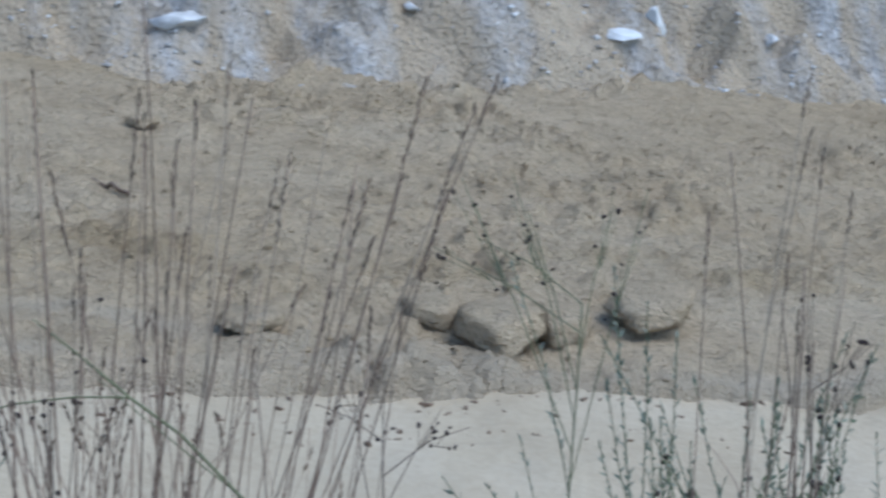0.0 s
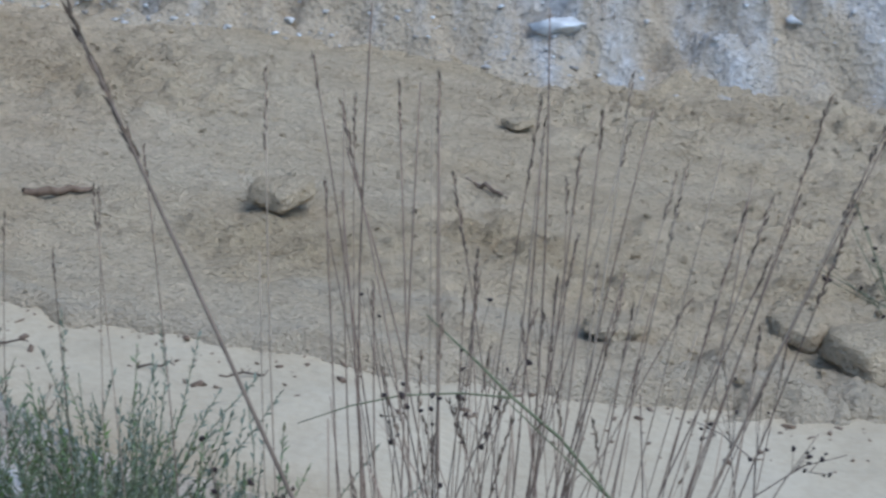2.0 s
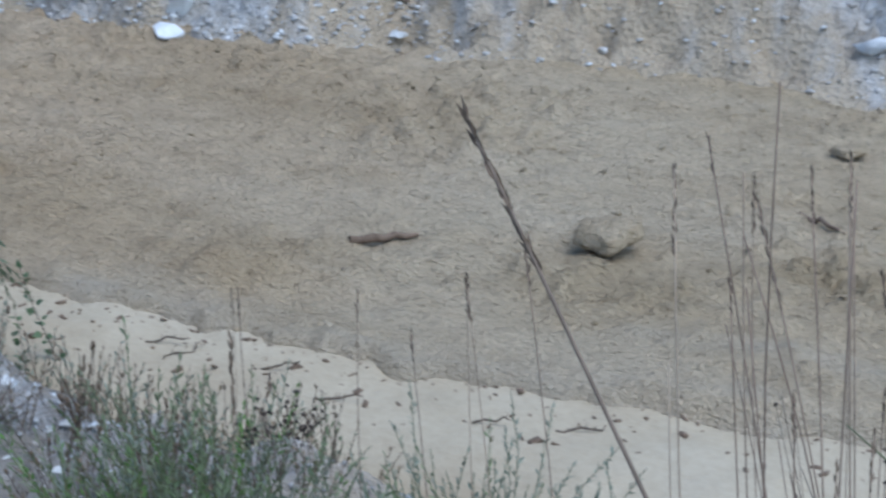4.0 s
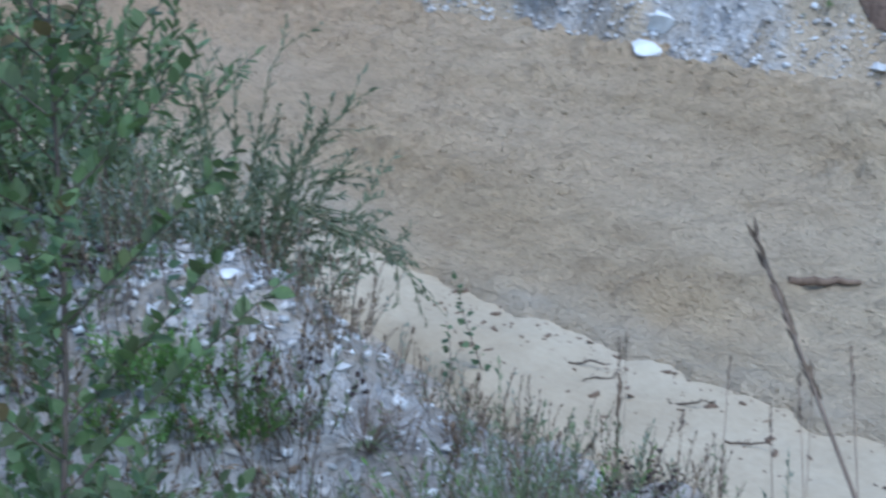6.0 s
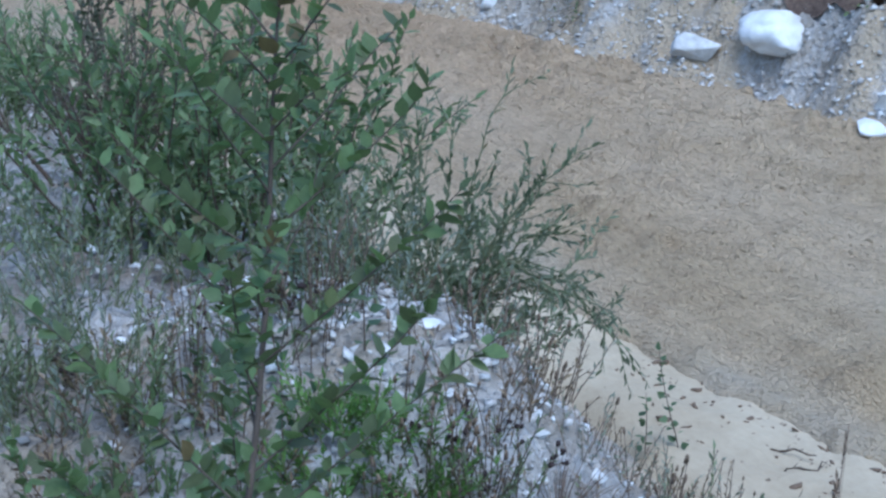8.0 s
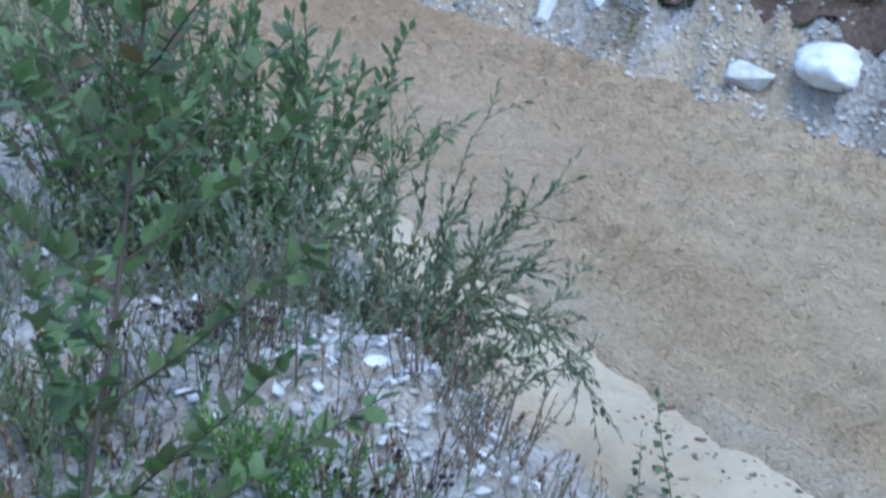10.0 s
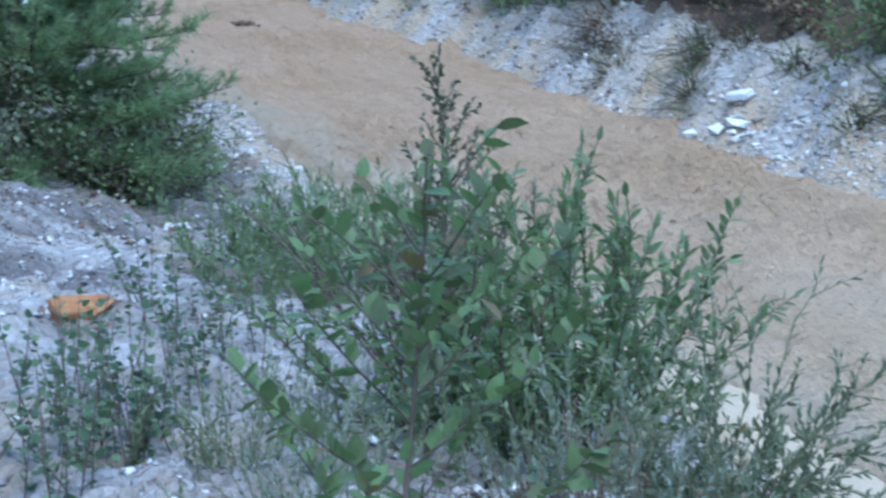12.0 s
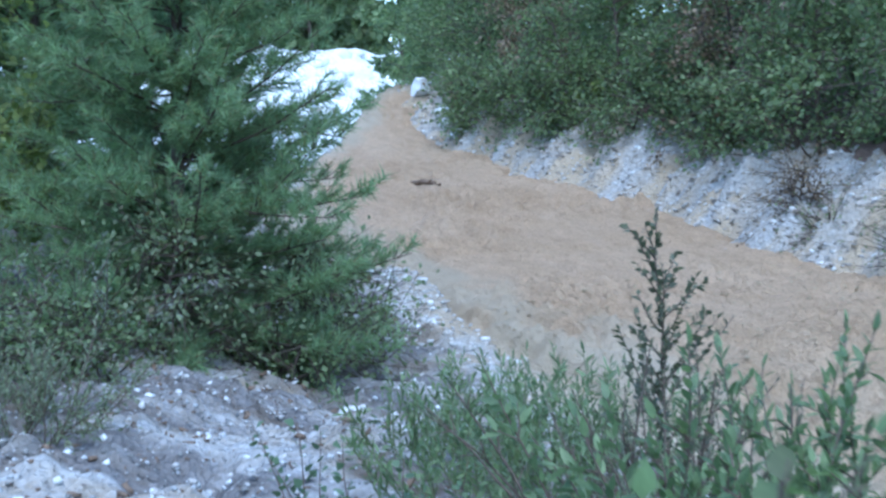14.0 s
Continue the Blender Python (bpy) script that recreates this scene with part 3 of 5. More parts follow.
road_mesh = marked(mesh_of("road", v, f, SOIL, True), "silted", silted(v[:, 0], v[:, 1]))
marked(road_mesh, "dark_band", dark_band(v[:, 0], v[:, 1]))
road = tagged(new("road", marked(road_mesh, "ruddy", ruddy(v[:, 0], v[:, 1]))), "lumpy tan dirt track between chalk banks", "dirt track", kind="structure")


def silt_surface(x, y):
    z = track_z(x, y) - 0.01 + 0.03 * fbm(x, y, 0.6, 4, 101) + 0.022 * np.maximum(fbm(x * 0.7, y * 1.4, 0.2, 3, 103), 0) * step(0.9, 0.1, near_y(x) - y) + 0.006 * fbm(x, y, 0.06, 2, 105)
    return z - 0.15 * (1 - step(-0.05, 0.2, y - strip_y(x))) - 0.15 * (1 - step(-9.4, -8.4, x + 0.5 * fbm(x, y, 0.4, 3, 107)))


sx = spaced([(-9.8, -8, 0.1), (-8, 4, 0.05), (4, 20, 0.5)])
v, f = curved(sx, np.linspace(0, 1, 40), lambda x: strip_y(x) - 0.15, lambda x: near_y(x) + 0.25, silt_surface)
silt = tagged(new("silt_verge", mesh_of("silt_verge", v, f, SILT, True)), "smooth pale silt verge beside the dirt track", "verge", kind="structure")


# white chalk, made paler than the ground so the colour carries the glare
quarry_v, quarry_f = sheet(spaced([(-90, -60, 3), (-60, -48, 0.3), (-48, -26, 0.4)]), spaced([(-10, 8, 0.6), (8, 24, 0.3), (24, 50, 0.6)]),
                           lambda x, y: quarry_z(x, y) + 0.1 * fbm(x, y, 1.2, 4, 121) + 0.3 * np.maximum(fbm(x, y, 1.6, 4, 125, 0.6), 0) * step(-47, -50, x) - 0.6 * (1 - step(-27, -29.5, x)))
quarry = tagged(new("quarry_floor", mesh_of("quarry_floor", quarry_v, quarry_f, STONE_WHITE, True)), "white chalk ground beyond the track, its glare put into the colour", "ground", kind="structure")


def litter_surface(x, y):
    edge = y - far_y(x) - np.interp(x, [-10, -8.3], [1.2, 0.46]) - 0.22 * fbm(x, y, 0.11, 3, 117) - 0.4 * fbm(x, y, 0.5, 3, 111) + np.interp(x, [-9.5, -8.5, -5.5, -5], [0, 0.75, 0.75, 0.2]) * np.maximum(fbm(x + 0.9 * (y - far_y(x)), y * 0.25, 0.45, 3, 113), 0)
    return land_z(x, y) + 0.05 + 0.02 * fbm(x, y, 0.07, 2, 115) - 0.25 * (1 - step(-0.12, 0.12, edge))


v, f = curved(spaced([(-27, -24, 0.5), (-24, -4.2, 0.12)]), np.linspace(0, 1, 60) ** 1.6, lambda x: far_y(x) + 0.6, lambda x: far_y(x) + 14, litter_surface)
litter = tagged(new("forest_floor", mesh_of("forest_floor", v, f, LITTER, True)), "dark brown leaf litter and soil under the trees", "ground", kind="structure")

# ---- loose rubble and clods ----
def scattered(name, place, count, sizes, shapes, mat, label, seed, category, sink=0.25, lift=land_z, dense=None):
    """Many small stones lying on the land, as one object."""
    r = np.random.RandomState(seed)
    x, y = place(r, count)
    z = lift(x, y)
    parts, faces, base = [], [], 0
    which = r.randint(0, len(shapes), count)
    for k, shape in enumerate(shapes):
        some = np.where(which == k)[0]
        n = len(some)
        s = sizes[0] * (sizes[1] / sizes[0]) ** (r.rand(n) ** 2.4)
        mats = frames(np.stack([x[some], y[some], z[some] + s * (0.4 - sink)], -1), np.concatenate([r.randn(n, 2), 0.35 * r.randn(n, 1)], 1), np.array([0, 0, 1]) + 0.3 * r.randn(n, 3), s)
        v, f = strewn(shape, mats)
        parts.append(v)
        faces.append(f + base)
        base += len(v)
    return tagged(new(name, mesh_of(name, np.concatenate(parts), np.concatenate(faces), mat)), label, category, kind="stuff")


CHIPS = [chip_shape(200 + k, fl) for k, fl in enumerate([0.35, 0.5, 0.25, 0.6, 0.4])]


def on_far_bank(r, n):
    x = np.where(r.rand(n) < 0.65, -10 + 6.2 * r.rand(n), -16 + 19.5 * r.rand(n))
    return x, far_y(x) + 1.3 * r.rand(n) ** 1.2 + 0.02


def on_far_end(r, n):
    x = -26 + 14 * r.rand(n)
    return x, far_y(x) + 1.1 * r.rand(n) + 0.02


def on_near_bank(r, n):
    x = -9.5 + 8.7 * r.rand(n)
    return x, strip_y(x) - 0.15 - 3.2 * r.rand(n)


def on_left_bank(r, n):
    x = -14 + 8 * r.rand(n)
    return x, strip_y(x) - 0.1 - 4.0 * r.rand(n)


def on_track(r, n):
    x = -12 + 15 * r.rand(n)
    t = r.rand(n)
    y = near_y(x) + 0.05 + (far_y(x) + 0.15 - near_y(x)) * t
    keep = fbm(x, y, 1.1, 3, 95) + 0.35 * r.rand(n) > 0.1
    y = np.where(keep, y, near_y(x) + (far_y(x) - near_y(x)) * r.rand(n) ** 0.5)
    return x, y


scattered("chalk_rubble", on_far_bank, 19000, (0.003, 0.023), CHIPS, CHIP, "loose white chalk chips on the cut bank", 1, "rubble")
scattered("chalk_rubble", on_far_end, 3500, (0.005, 0.024), CHIPS, CHIP, "loose white chalk chips along the upper track", 2, "rubble")
scattered("chalk_rubble", on_near_bank, 12000, (0.003, 0.014), CHIPS, CHIP_GREY, "loose white chalk chips among the weeds", 3, "rubble")
scattered("chalk_rubble", on_left_bank, 5500, (0.004, 0.02), CHIPS, CHIP, "loose white chalk chips below the pine", 4, "rubble")
def on_mound(r, n):
    return -2.9 + 0.42 * r.randn(n), 2.8 + 0.3 * r.randn(n)


scattered("chalk_rubble", on_mound, 2200, (0.003, 0.018), CHIPS, CHIP, "bright white chalk chips on the mound", 6, "rubble", 0.3)
def on_low_mound(r, n):
    return -12.3 + 0.9 * r.randn(n), 5.45 + 0.25 * r.randn(n)


def on_quarry_bank(r, n):
    return -50.5 + 1.6 * r.randn(n), 10 + 14 * r.rand(n)


scattered("chalk_rubble", on_low_mound, 900, (0.008, 0.035), CHIPS, CHIP, "bright white chalk rubble heaped beside the track", 7, "rubble", 0.3)
scattered("chalk_rubble", on_quarry_bank, 900, (0.05, 0.4), CHIPS, STONE_WHITE, "white chalk blocks on the far quarry bank", 8, "rubble", 0.3, quarry_z)
def on_bank_face(r, n):
    x = -24.5 + 15.5 * r.rand(n)
    return x, far_y(x) + 0.12 + 1.0 * r.rand(n)


def on_near_slope(r, n):
    x = -10 + 4.2 * r.rand(n)
    return x, 1.7 + 2.6 * r.rand(n)


SLIVERS = [(v * (0.55, 1.7, 1.0), f) for v, f in CHIPS]
scattered("bank_clods", on_bank_face, 1500, (0.01, 0.034), SLIVERS, CHIP_CLOD, "grey-brown earth clods caught on the chalk bank", 11, "clods", 0.15)
scattered("chalk_rubble", on_bank_face, 1500, (0.008, 0.03), SLIVERS, CHIP, "pale chalk flakes standing out of the bank", 12, "rubble", 0.15)
scattered("slope_litter", on_near_slope, 1100, (0.005, 0.022), SLIVERS, DEADWOOD, "dark leaf litter and twigs on the chalk slope", 13, "litter", 0.2)
scattered("soil_crumbs", on_track, 9000, (0.004, 0.017), CHIPS, SOIL, "loose tan soil crumbs and small clods on the track", 5, "soil", 0.35, track_surface)

# ---- plants ----
LEAF_OVAL = leaf_shape(0.042, 0.027)
LEAF_NARROW = leaf_shape(0.05, 0.011, 0.2)
LEAF_SPINDLE = leaf_shape(0.04, 0.0125, 0.2)
LEAF_MID = leaf_shape(0.055, 0.02, 0.2)
LEAF_HEART = leaf_shape(0.03, 0.03, 0.12, widths=(0.12, 0.5, 0.3, 0.0), stations=(0.0, 0.25, 0.65, 1.0))
LEAF_SMALL = leaf_shape(0.028, 0.019, 0.2, stations=(0.0, 0.45, 1.0), widths=(0.06, 0.5, 0.0))
LEAF_TINY = (np.array([(0, 0, 0), (-0.003, 0.009, 0.0006), (0.003, 0.009, 0.0006), (0, 0.02, -0.002)]), np.array([(0, 2, 1), (1, 2, 3)]))
SPIKELET = leaf_shape(0.014, 0.0032, 0.6, stations=(0.0, 0.4, 1.0), widths=(0.1, 0.5, 0.0), droop=0.0)
TUFT = tuft_shape(16, 0.062, 0.006, 1.15, 3)
LEAF_CARD = (np.array([(0, 0, 0), (-0.02, 0.03, 0.006), (0.02, 0.03, 0.006), (0, 0.065, -0.004)]), np.array([(0, 2, 1), (1, 2, 3)]))


def leaf_parts(me, mats, parent):
    """Single leaves of one shape, each an object under its stem."""
    for m in mats:
        ob = new("leaf", me)
        ob.parent = parent
        ob.matrix_local = Matrix(np.asarray(m).tolist())


def shrub(name, place, label, category, seed, shoots, height, spread, leaf, leaf_mat, wood, gap=0.022, twigs=5, twig_len=0.3,
          lean=(0, 0), leaf_size=(0.7, 1.1), radius=0.006, sag=0.15, single=None, single_count=0, group="", low=0.25, shoot_spread=0.12, branched=False):
    """A bush: shoots from the ground with side twigs and leaves all along them."""
    rng = np.random.RandomState(seed)
    root = thing(name, place, label, category, group)
    mats = []
    for s in range(shoots):
        tubes = Tubes(4)
        a, tilt = rng.rand() * 2 * math.pi, spread * math.sqrt(rng.rand())
        d = np.array([math.cos(a) * math.sin(tilt) + lean[0], math.sin(a) * math.sin(tilt) + lean[1], math.cos(tilt)])
        o = np.array([math.cos(a), math.sin(a), 0]) * rng.rand() * shoot_spread
        h = height * (0.6 + 0.4 * rng.rand())
        pts = stem_path(rng, o + (0, 0, -0.05), d, h, 9, 0.25, sag)
        r0 = radius * (0.7 + 0.5 * rng.rand())
        tubes.add(pts, np.linspace(r0, r0 * 0.3, 9))
        leaves_on(rng, mats, pts, int(h * (1 - low) / gap), low, 0.8, leaf_size)
        for k in range(twigs):
            at = low + (0.9 - low) * (k + rng.rand()) / twigs
            p, dd = along(pts, at)
            ln = twig_len * (1.15 - at) * (0.6 + 0.7 * rng.rand())
            tp = stem_path(rng, p, around(rng, dd, 0.5 + 0.4 * rng.rand()), ln, 5, 0.25, sag * 0.6)
            if branched:
                side = Tubes(4)
                side.add(tp, np.linspace(r0 * 0.4, r0 * 0.18, 5))
                side.part("branch", wood, root)
            else:
                tubes.add(tp, np.linspace(r0 * 0.45, r0 * 0.2, 5))
            leaves_on(rng, mats, tp, max(2, int(ln / gap)), 0.1, 0.8, leaf_size)
        tubes.part("shoot", wood, root)
    if single:
        rng.shuffle(mats)
        me = mesh_of("leaf", *leaf, single, True)
        leaf_parts(me, mats[:single_count], root)
        mats = mats[single_count:]
    if len(mats):
        tagged(part("foliage", *strewn(leaf, mats), leaf_mat, root, "", True), kind="stuff")
    return root


def pine(place, height, spread, seed, label, trunk_r=0.05, first=0.0, mat=None):
    """A young pine: trunk, whorls of branches with side twigs and needle tufts."""
    rng = np.random.RandomState(seed)
    root = thing("pine_tree", place, label, "tree", "trees along the track")
    trunk, limbs, mats = Tubes(8), Tubes(3), []
    spine = stem_path(rng, (0, 0, -0.1), (0.02, 0, 1), height, 12, 0.05)
    trunk.add(spine, np.linspace(trunk_r, 0.008, 12))
    whorls = int(height / 0.12)
    for w in range(whorls):
        s = first + (0.985 - first) * (w + 0.3 * rng.rand()) / whorls
        p, d = along(spine, s)
        reach = spread * (1 - s) ** 0.9 * (0.8 + 0.3 * rng.rand())
        for b in range(6):
            a = b * math.pi / 3 + w * 0.7 + rng.rand() * 0.6
            up = -0.1 + 0.75 * s + 0.25 * rng.randn()
            ln = reach * (0.6 + 0.45 * rng.rand()) + 0.08
            pts = stem_path(rng, p, (math.cos(a), math.sin(a), up), ln, 7, 0.15, -0.25)
            limbs.add(pts, np.linspace(0.012 * (1.1 - s) + 0.003, 0.003, 7))
            for k in range(int(ln / 0.06) + 2):
                at = 0.12 + 0.88 * (k + rng.rand()) / (int(ln / 0.06) + 2)
                q, dd = along(pts, min(at, 0.99))
                tl = (0.1 + 0.22 * ln * (1 - at)) * (0.6 + 0.7 * rng.rand())
                td = around(rng, dd, 0.75)
                td[2] = abs(td[2]) * 0.6
                tp = stem_path(rng, q, td, tl, 3, 0.15, -0.3)
                limbs.add(tp[[0, 2]], [0.003, 0.002])
                n = max(2, int(tl / 0.04))
                r, e = along_many(tp, np.minimum(0.99, (np.arange(n) + rng.rand(n)) / n))
                mats.append(frames(r, e + rng.randn(n, 3) * 0.25, rng.randn(n, 3), 0.9 + 0.6 * rng.rand(n)))
    trunk.part("trunk", BARK, root)
    tagged(limbs.part("branch_tangle", BARK, root), kind="stuff")
    tagged(part("crown", *strewn(TUFT, np.concatenate(mats)), mat or NEEDLE_J, root, "dark blue-green needles"), kind="stuff")
    return root


def broad_tree(place, height, spread, seed, label, leaf_mat, leaf_scale=1.05, limbs_n=38, per=280, low=0.03, name="leafy_tree", category="tree", group="trees along the track", clump=0.07):
    """A leafy tree or tall bush: trunk, limbs, twigs and many leaves in loose clumps."""
    rng = np.random.RandomState(seed)
    root = thing(name, place, label, category, group)
    trunk, limbs, mats = Tubes(7), Tubes(3), []
    spine = stem_path(rng, (0, 0, -0.2), (rng.randn() * 0.06, rng.randn() * 0.06, 1), height, 10, 0.15)
    trunk.add(spine, np.linspace(0.014 * height, 0.008, 10))
    for b in range(limbs_n):
        s = low + (0.97 - low) * (b + rng.rand()) / limbs_n
        p, d = along(spine, s)
        a = rng.rand() * 2 * math.pi
        ln = spread * (0.45 + 0.65 * rng.rand()) * (1.05 - s * 0.7)
        pts = stem_path(rng, p, (math.cos(a), math.sin(a), 0.1 + 0.6 * rng.rand()), ln, 6, 0.3, 0.25)
        limbs.add(pts, np.linspace(0.012, 0.003, 6))
        for k in range(8):
            q, dd = along(pts, 0.2 + 0.79 * rng.rand())
            tp = stem_path(rng, q, around(rng, dd, 0.8), 0.2 + 0.35 * rng.rand(), 4, 0.3, 0.2)
            limbs.add(tp[[0, 3]], [0.004, 0.0015])
            n = per // 8
            r, e = along_many(tp, rng.rand(n) * 0.99)
            mats.append(frames(r + rng.randn(n, 3) * clump, e + rng.randn(n, 3) * 0.8, np.array([0, 0, 1]) + rng.randn(n, 3) * 0.6, leaf_scale * (0.6 + 0.6 * rng.rand(n))))
    trunk.part("trunk", BARK, root)
    tagged(limbs.part("branch_tangle", BARK, root), kind="stuff")
    tagged(part("crown", *strewn(LEAF_CARD, np.concatenate(mats)), leaf_mat, root), kind="stuff")
    return root


def grass_stalk(foot, tip, width, head, seed, label="dry straw-coloured grass stalk with a thin seed head", bend=0.03, head_w=1.0, group="dry grass stalks", mat=None):
    """One tall dry grass: culm, seed head, and a dry blade or two."""
    rng = np.random.RandomState(seed)
    foot, tip = np.array(foot, float), np.array(tip, float)
    root = thing("grass_stalk", foot, label, "grass", group)
    d = tip - foot
    side = np.array([rng.randn(), rng.randn() * 0.3, 0]) * bend
    pts = np.array([d * s + side * math.sin(s * math.pi) for s in np.linspace(0, 1, 9)])
    culm = Tubes(5)
    culm.add(pts, np.linspace(width, width * 0.55, 9))
    for s in (0.35, 0.6):
        p, e = along(pts, s + 0.08 * rng.rand())
        culm.add([p - e * 0.006, p, p + e * 0.006], [width * 0.8, width * 1.15, width * 0.8])
    culm.part("culm", mat or STRAW, root)
    if head > 0:
        mats, n = [], int(head / 0.0042)
        for k in range(n):
            s = 1 - head / np.linalg.norm(d) * (k + rng.rand()) / n
            p, e = along(pts, min(max(s, 0.05), 0.998))
            mats.append(frame_of(p, around(rng, e, 0.16 + 0.14 * rng.rand()), rng.randn(3), head_w * (0.7 + 0.6 * rng.rand())))
        part("seed_head", *strewn(SPIKELET, mats), SEED, root, "brown seed head")
    if rng.rand() < 0.35 or head <= 0:
        p, e = along(pts, 0.3 + 0.3 * rng.rand())
        part("blade", *strewn(blade_shape(0.12 + 0.1 * rng.rand(), 0.004, 0.35), [frame_of(p, around(rng, e, 0.35), (0, 0, 1))]), STRAW, root, "curled dry blade")
    return root


def seedling(place, height, seed, leaves=16, leaf=LEAF_HEART, mat=None, label="young aspen shoot with round green leaves", group="aspen shoots", scale=1.0, lean=0.12):
    """A thin upright shoot; each leaf is a part."""
    rng = np.random.RandomState(seed)
    root = thing("aspen_shoot", place, label, "seedling", group)
    pts = stem_path(rng, (0, 0, -0.03), (rng.randn() * lean, rng.randn() * lean, 1), height, 7, 0.12)
    stem = Tubes(4)
    stem.add(pts, np.linspace(0.003, 0.0012, 7))
    stem.part("stem", TWIG, root)
    mats = []
    leaves_on(rng, mats, pts, leaves, 0.15, 1.2, (0.7 * scale, 1.15 * scale))
    me = ASPEN_LEAF if mat is None else mesh_of("leaf", *leaf, mat, True)
    for m in mats:
        m[:3, 3] += m[:3, 1] * 0.012
    leaf_parts(me, mats, root)
    return root


def herb(name, place, label, seed, stems, height, spread, leaf, mat, stem_mat, gap=0.02, flower=None, category="weed", group="", size=(0.7, 1.2), shoot_spread=0.1):
    """A clump of thin leafy stems, some with small heads."""
    rng = np.random.RandomState(seed)
    root = thing(name, place, label, category, group)
    tubes, mats, heads = Tubes(3), [], []
    for s in range(stems):
        a, tilt = rng.rand() * 2 * math.pi, spread * math.sqrt(rng.rand())
        d = np.array([math.cos(a) * math.sin(tilt), math.sin(a) * math.sin(tilt), math.cos(tilt)])
        o = np.array([math.cos(a), math.sin(a), 0]) * rng.rand() * shoot_spread
        h = height * (0.5 + 0.5 * rng.rand())
        pts = stem_path(rng, o + (0, 0, -0.03), d, h, 6, 0.2, 0.1)
        tubes.add(pts, np.linspace(0.0022, 0.001, 6))
        leaves_on(rng, mats, pts, int(h / gap), 0.1, 0.7, size)
        if flower:
            for k in range(4):
                q, dd = along(pts, 0.75 + 0.24 * rng.rand())
                tip = q + around(rng, dd, 0.6) * 0.03 * (0.5 + rng.rand())
                tubes.add([q, tip], [0.0008, 0.0006])
                heads.append(frame_of(tip, rng.randn(3), rng.randn(3), 0.7 + 0.6 * rng.rand()))
    tagged(tubes.part("stem_tangle", stem_mat, root), kind="stuff")
    if mats:
        tagged(part("foliage", *strewn(leaf, mats), mat, root), kind="stuff")
    if heads:
        tagged(part("seed_spray", *strewn(flower, heads), BERRY, root, "dark dry seed heads"), kind="stuff")
    return root


ASPEN_LEAF = mesh_of("leaf", *LEAF_HEART, LEAF_ASPEN, True)
BUD = stone_shape(np.random.RandomState(5), 0.006, (1, 1, 1), 0.2, 1)


def sapling(place, bends, label, seed, branches, reach, gap=0.022):
    """A sapling with one leaning stem through the given points, side branches, and leaves along them."""
    rng = np.random.RandomState(seed)
    root = thing("sapling", place, label, "sapling")
    spine = np.array(bends, float) - np.array(place)
    wood, mats, rest = Tubes(6), [], []
    me = mesh_of("leaf", *LEAF_OVAL, LEAF_SAPLING, True)
    wood.add(spine, np.linspace(0.0065, 0.0018, len(spine)))
    stem = wood.part("stem", BARK, root, "thin dark brown stem")
    leaves_on(rng, mats, spine, 46, 0.12, 1.0, (0.65, 1.05))
    leaf_parts(me, mats, stem)
    for k in range(branches):
        s = 0.12 + 0.82 * (k + 0.4 * rng.rand()) / branches
        p, d = along(spine, s)
        a = k * 2.4 + rng.rand()
        ln = reach * (1.15 - s) * (0.75 + 0.45 * rng.rand()) + 0.05
        pts = stem_path(rng, p, (math.cos(a), math.sin(a), 0.55 + 0.4 * s), ln, 6, 0.2, -0.1)
        wood = Tubes(5)
        wood.add(pts, np.linspace(0.0021, 0.0009, 6))
        branch, mats = wood.part("branch", BARK, root), []
        leaves_on(rng, mats, pts, max(3, int(ln / (gap * (0.45 + 0.95 * s)))), 0.12, 1.0, (0.65, 1.05), 1.6)
        rng.shuffle(mats)
        leaf_parts(me, mats[:12], branch)
        rest += mats[12:]
    if rest:
        tagged(part("foliage", *strewn(LEAF_OVAL, rest), LEAF_SAPLING_J, root, "", True), kind="stuff")
    return root


def willow(place, tips, trails, label, seed):
    """A willow bush: a dense low body, a few long thin shoots that stand out of it, and some that trail downhill."""
    rng = np.random.RandomState(seed)
    root = shrub("willow_bush", place, label, "bush", seed, 44, 0.6, 1.0, LEAF_SPINDLE, LEAF_WILLOW_J, GREENTWIG, 0.0105, 9, 0.2, single=LEAF_WILLOW, single_count=120,
                 shoot_spread=0.16, leaf_size=(0.5, 0.95), low=0.08, radius=0.003, sag=0.12)
    me = mesh_of("leaf", *LEAF_SPINDLE, LEAF_WILLOW, True)
    for k, tip in enumerate(tips + trails):
        end = np.array(tip) - np.array(place)
        bow = np.array([0, 0, 0.16 * np.linalg.norm(end[:2]) + (0.12 if k >= len(tips) else 0.02)])
        pts = np.array([end * q + bow * math.sin(q * math.pi) + rng.randn(3) * 0.006 * (0 < q < 1) for q in np.linspace(0, 1, 9)])
        shoot, mats = Tubes(5), []
        shoot.add(pts, np.linspace(0.0038, 0.001, 9))
        leaves_on(rng, mats, pts, 24, 0.3, 0.55, (0.6, 1.0))
        for n in range(5):
            p, d = along(pts, 0.3 + 0.6 * rng.rand())
            tp = stem_path(rng, p, around(rng, d, 0.55), 0.06 + 0.13 * rng.rand(), 4, 0.2, 0.1)
            shoot.add(tp, [0.0015, 0.0013, 0.001, 0.0007])
            leaves_on(rng, mats, tp, 7, 0.15, 0.6, (0.5, 0.9))
        leaf_parts(me, mats[:14], shoot.part("shoot", GREENTWIG, root))
        tagged(part("foliage", *strewn(LEAF_SPINDLE, mats[14:]), LEAF_WILLOW_J, root, "", True), kind="stuff")
    return root


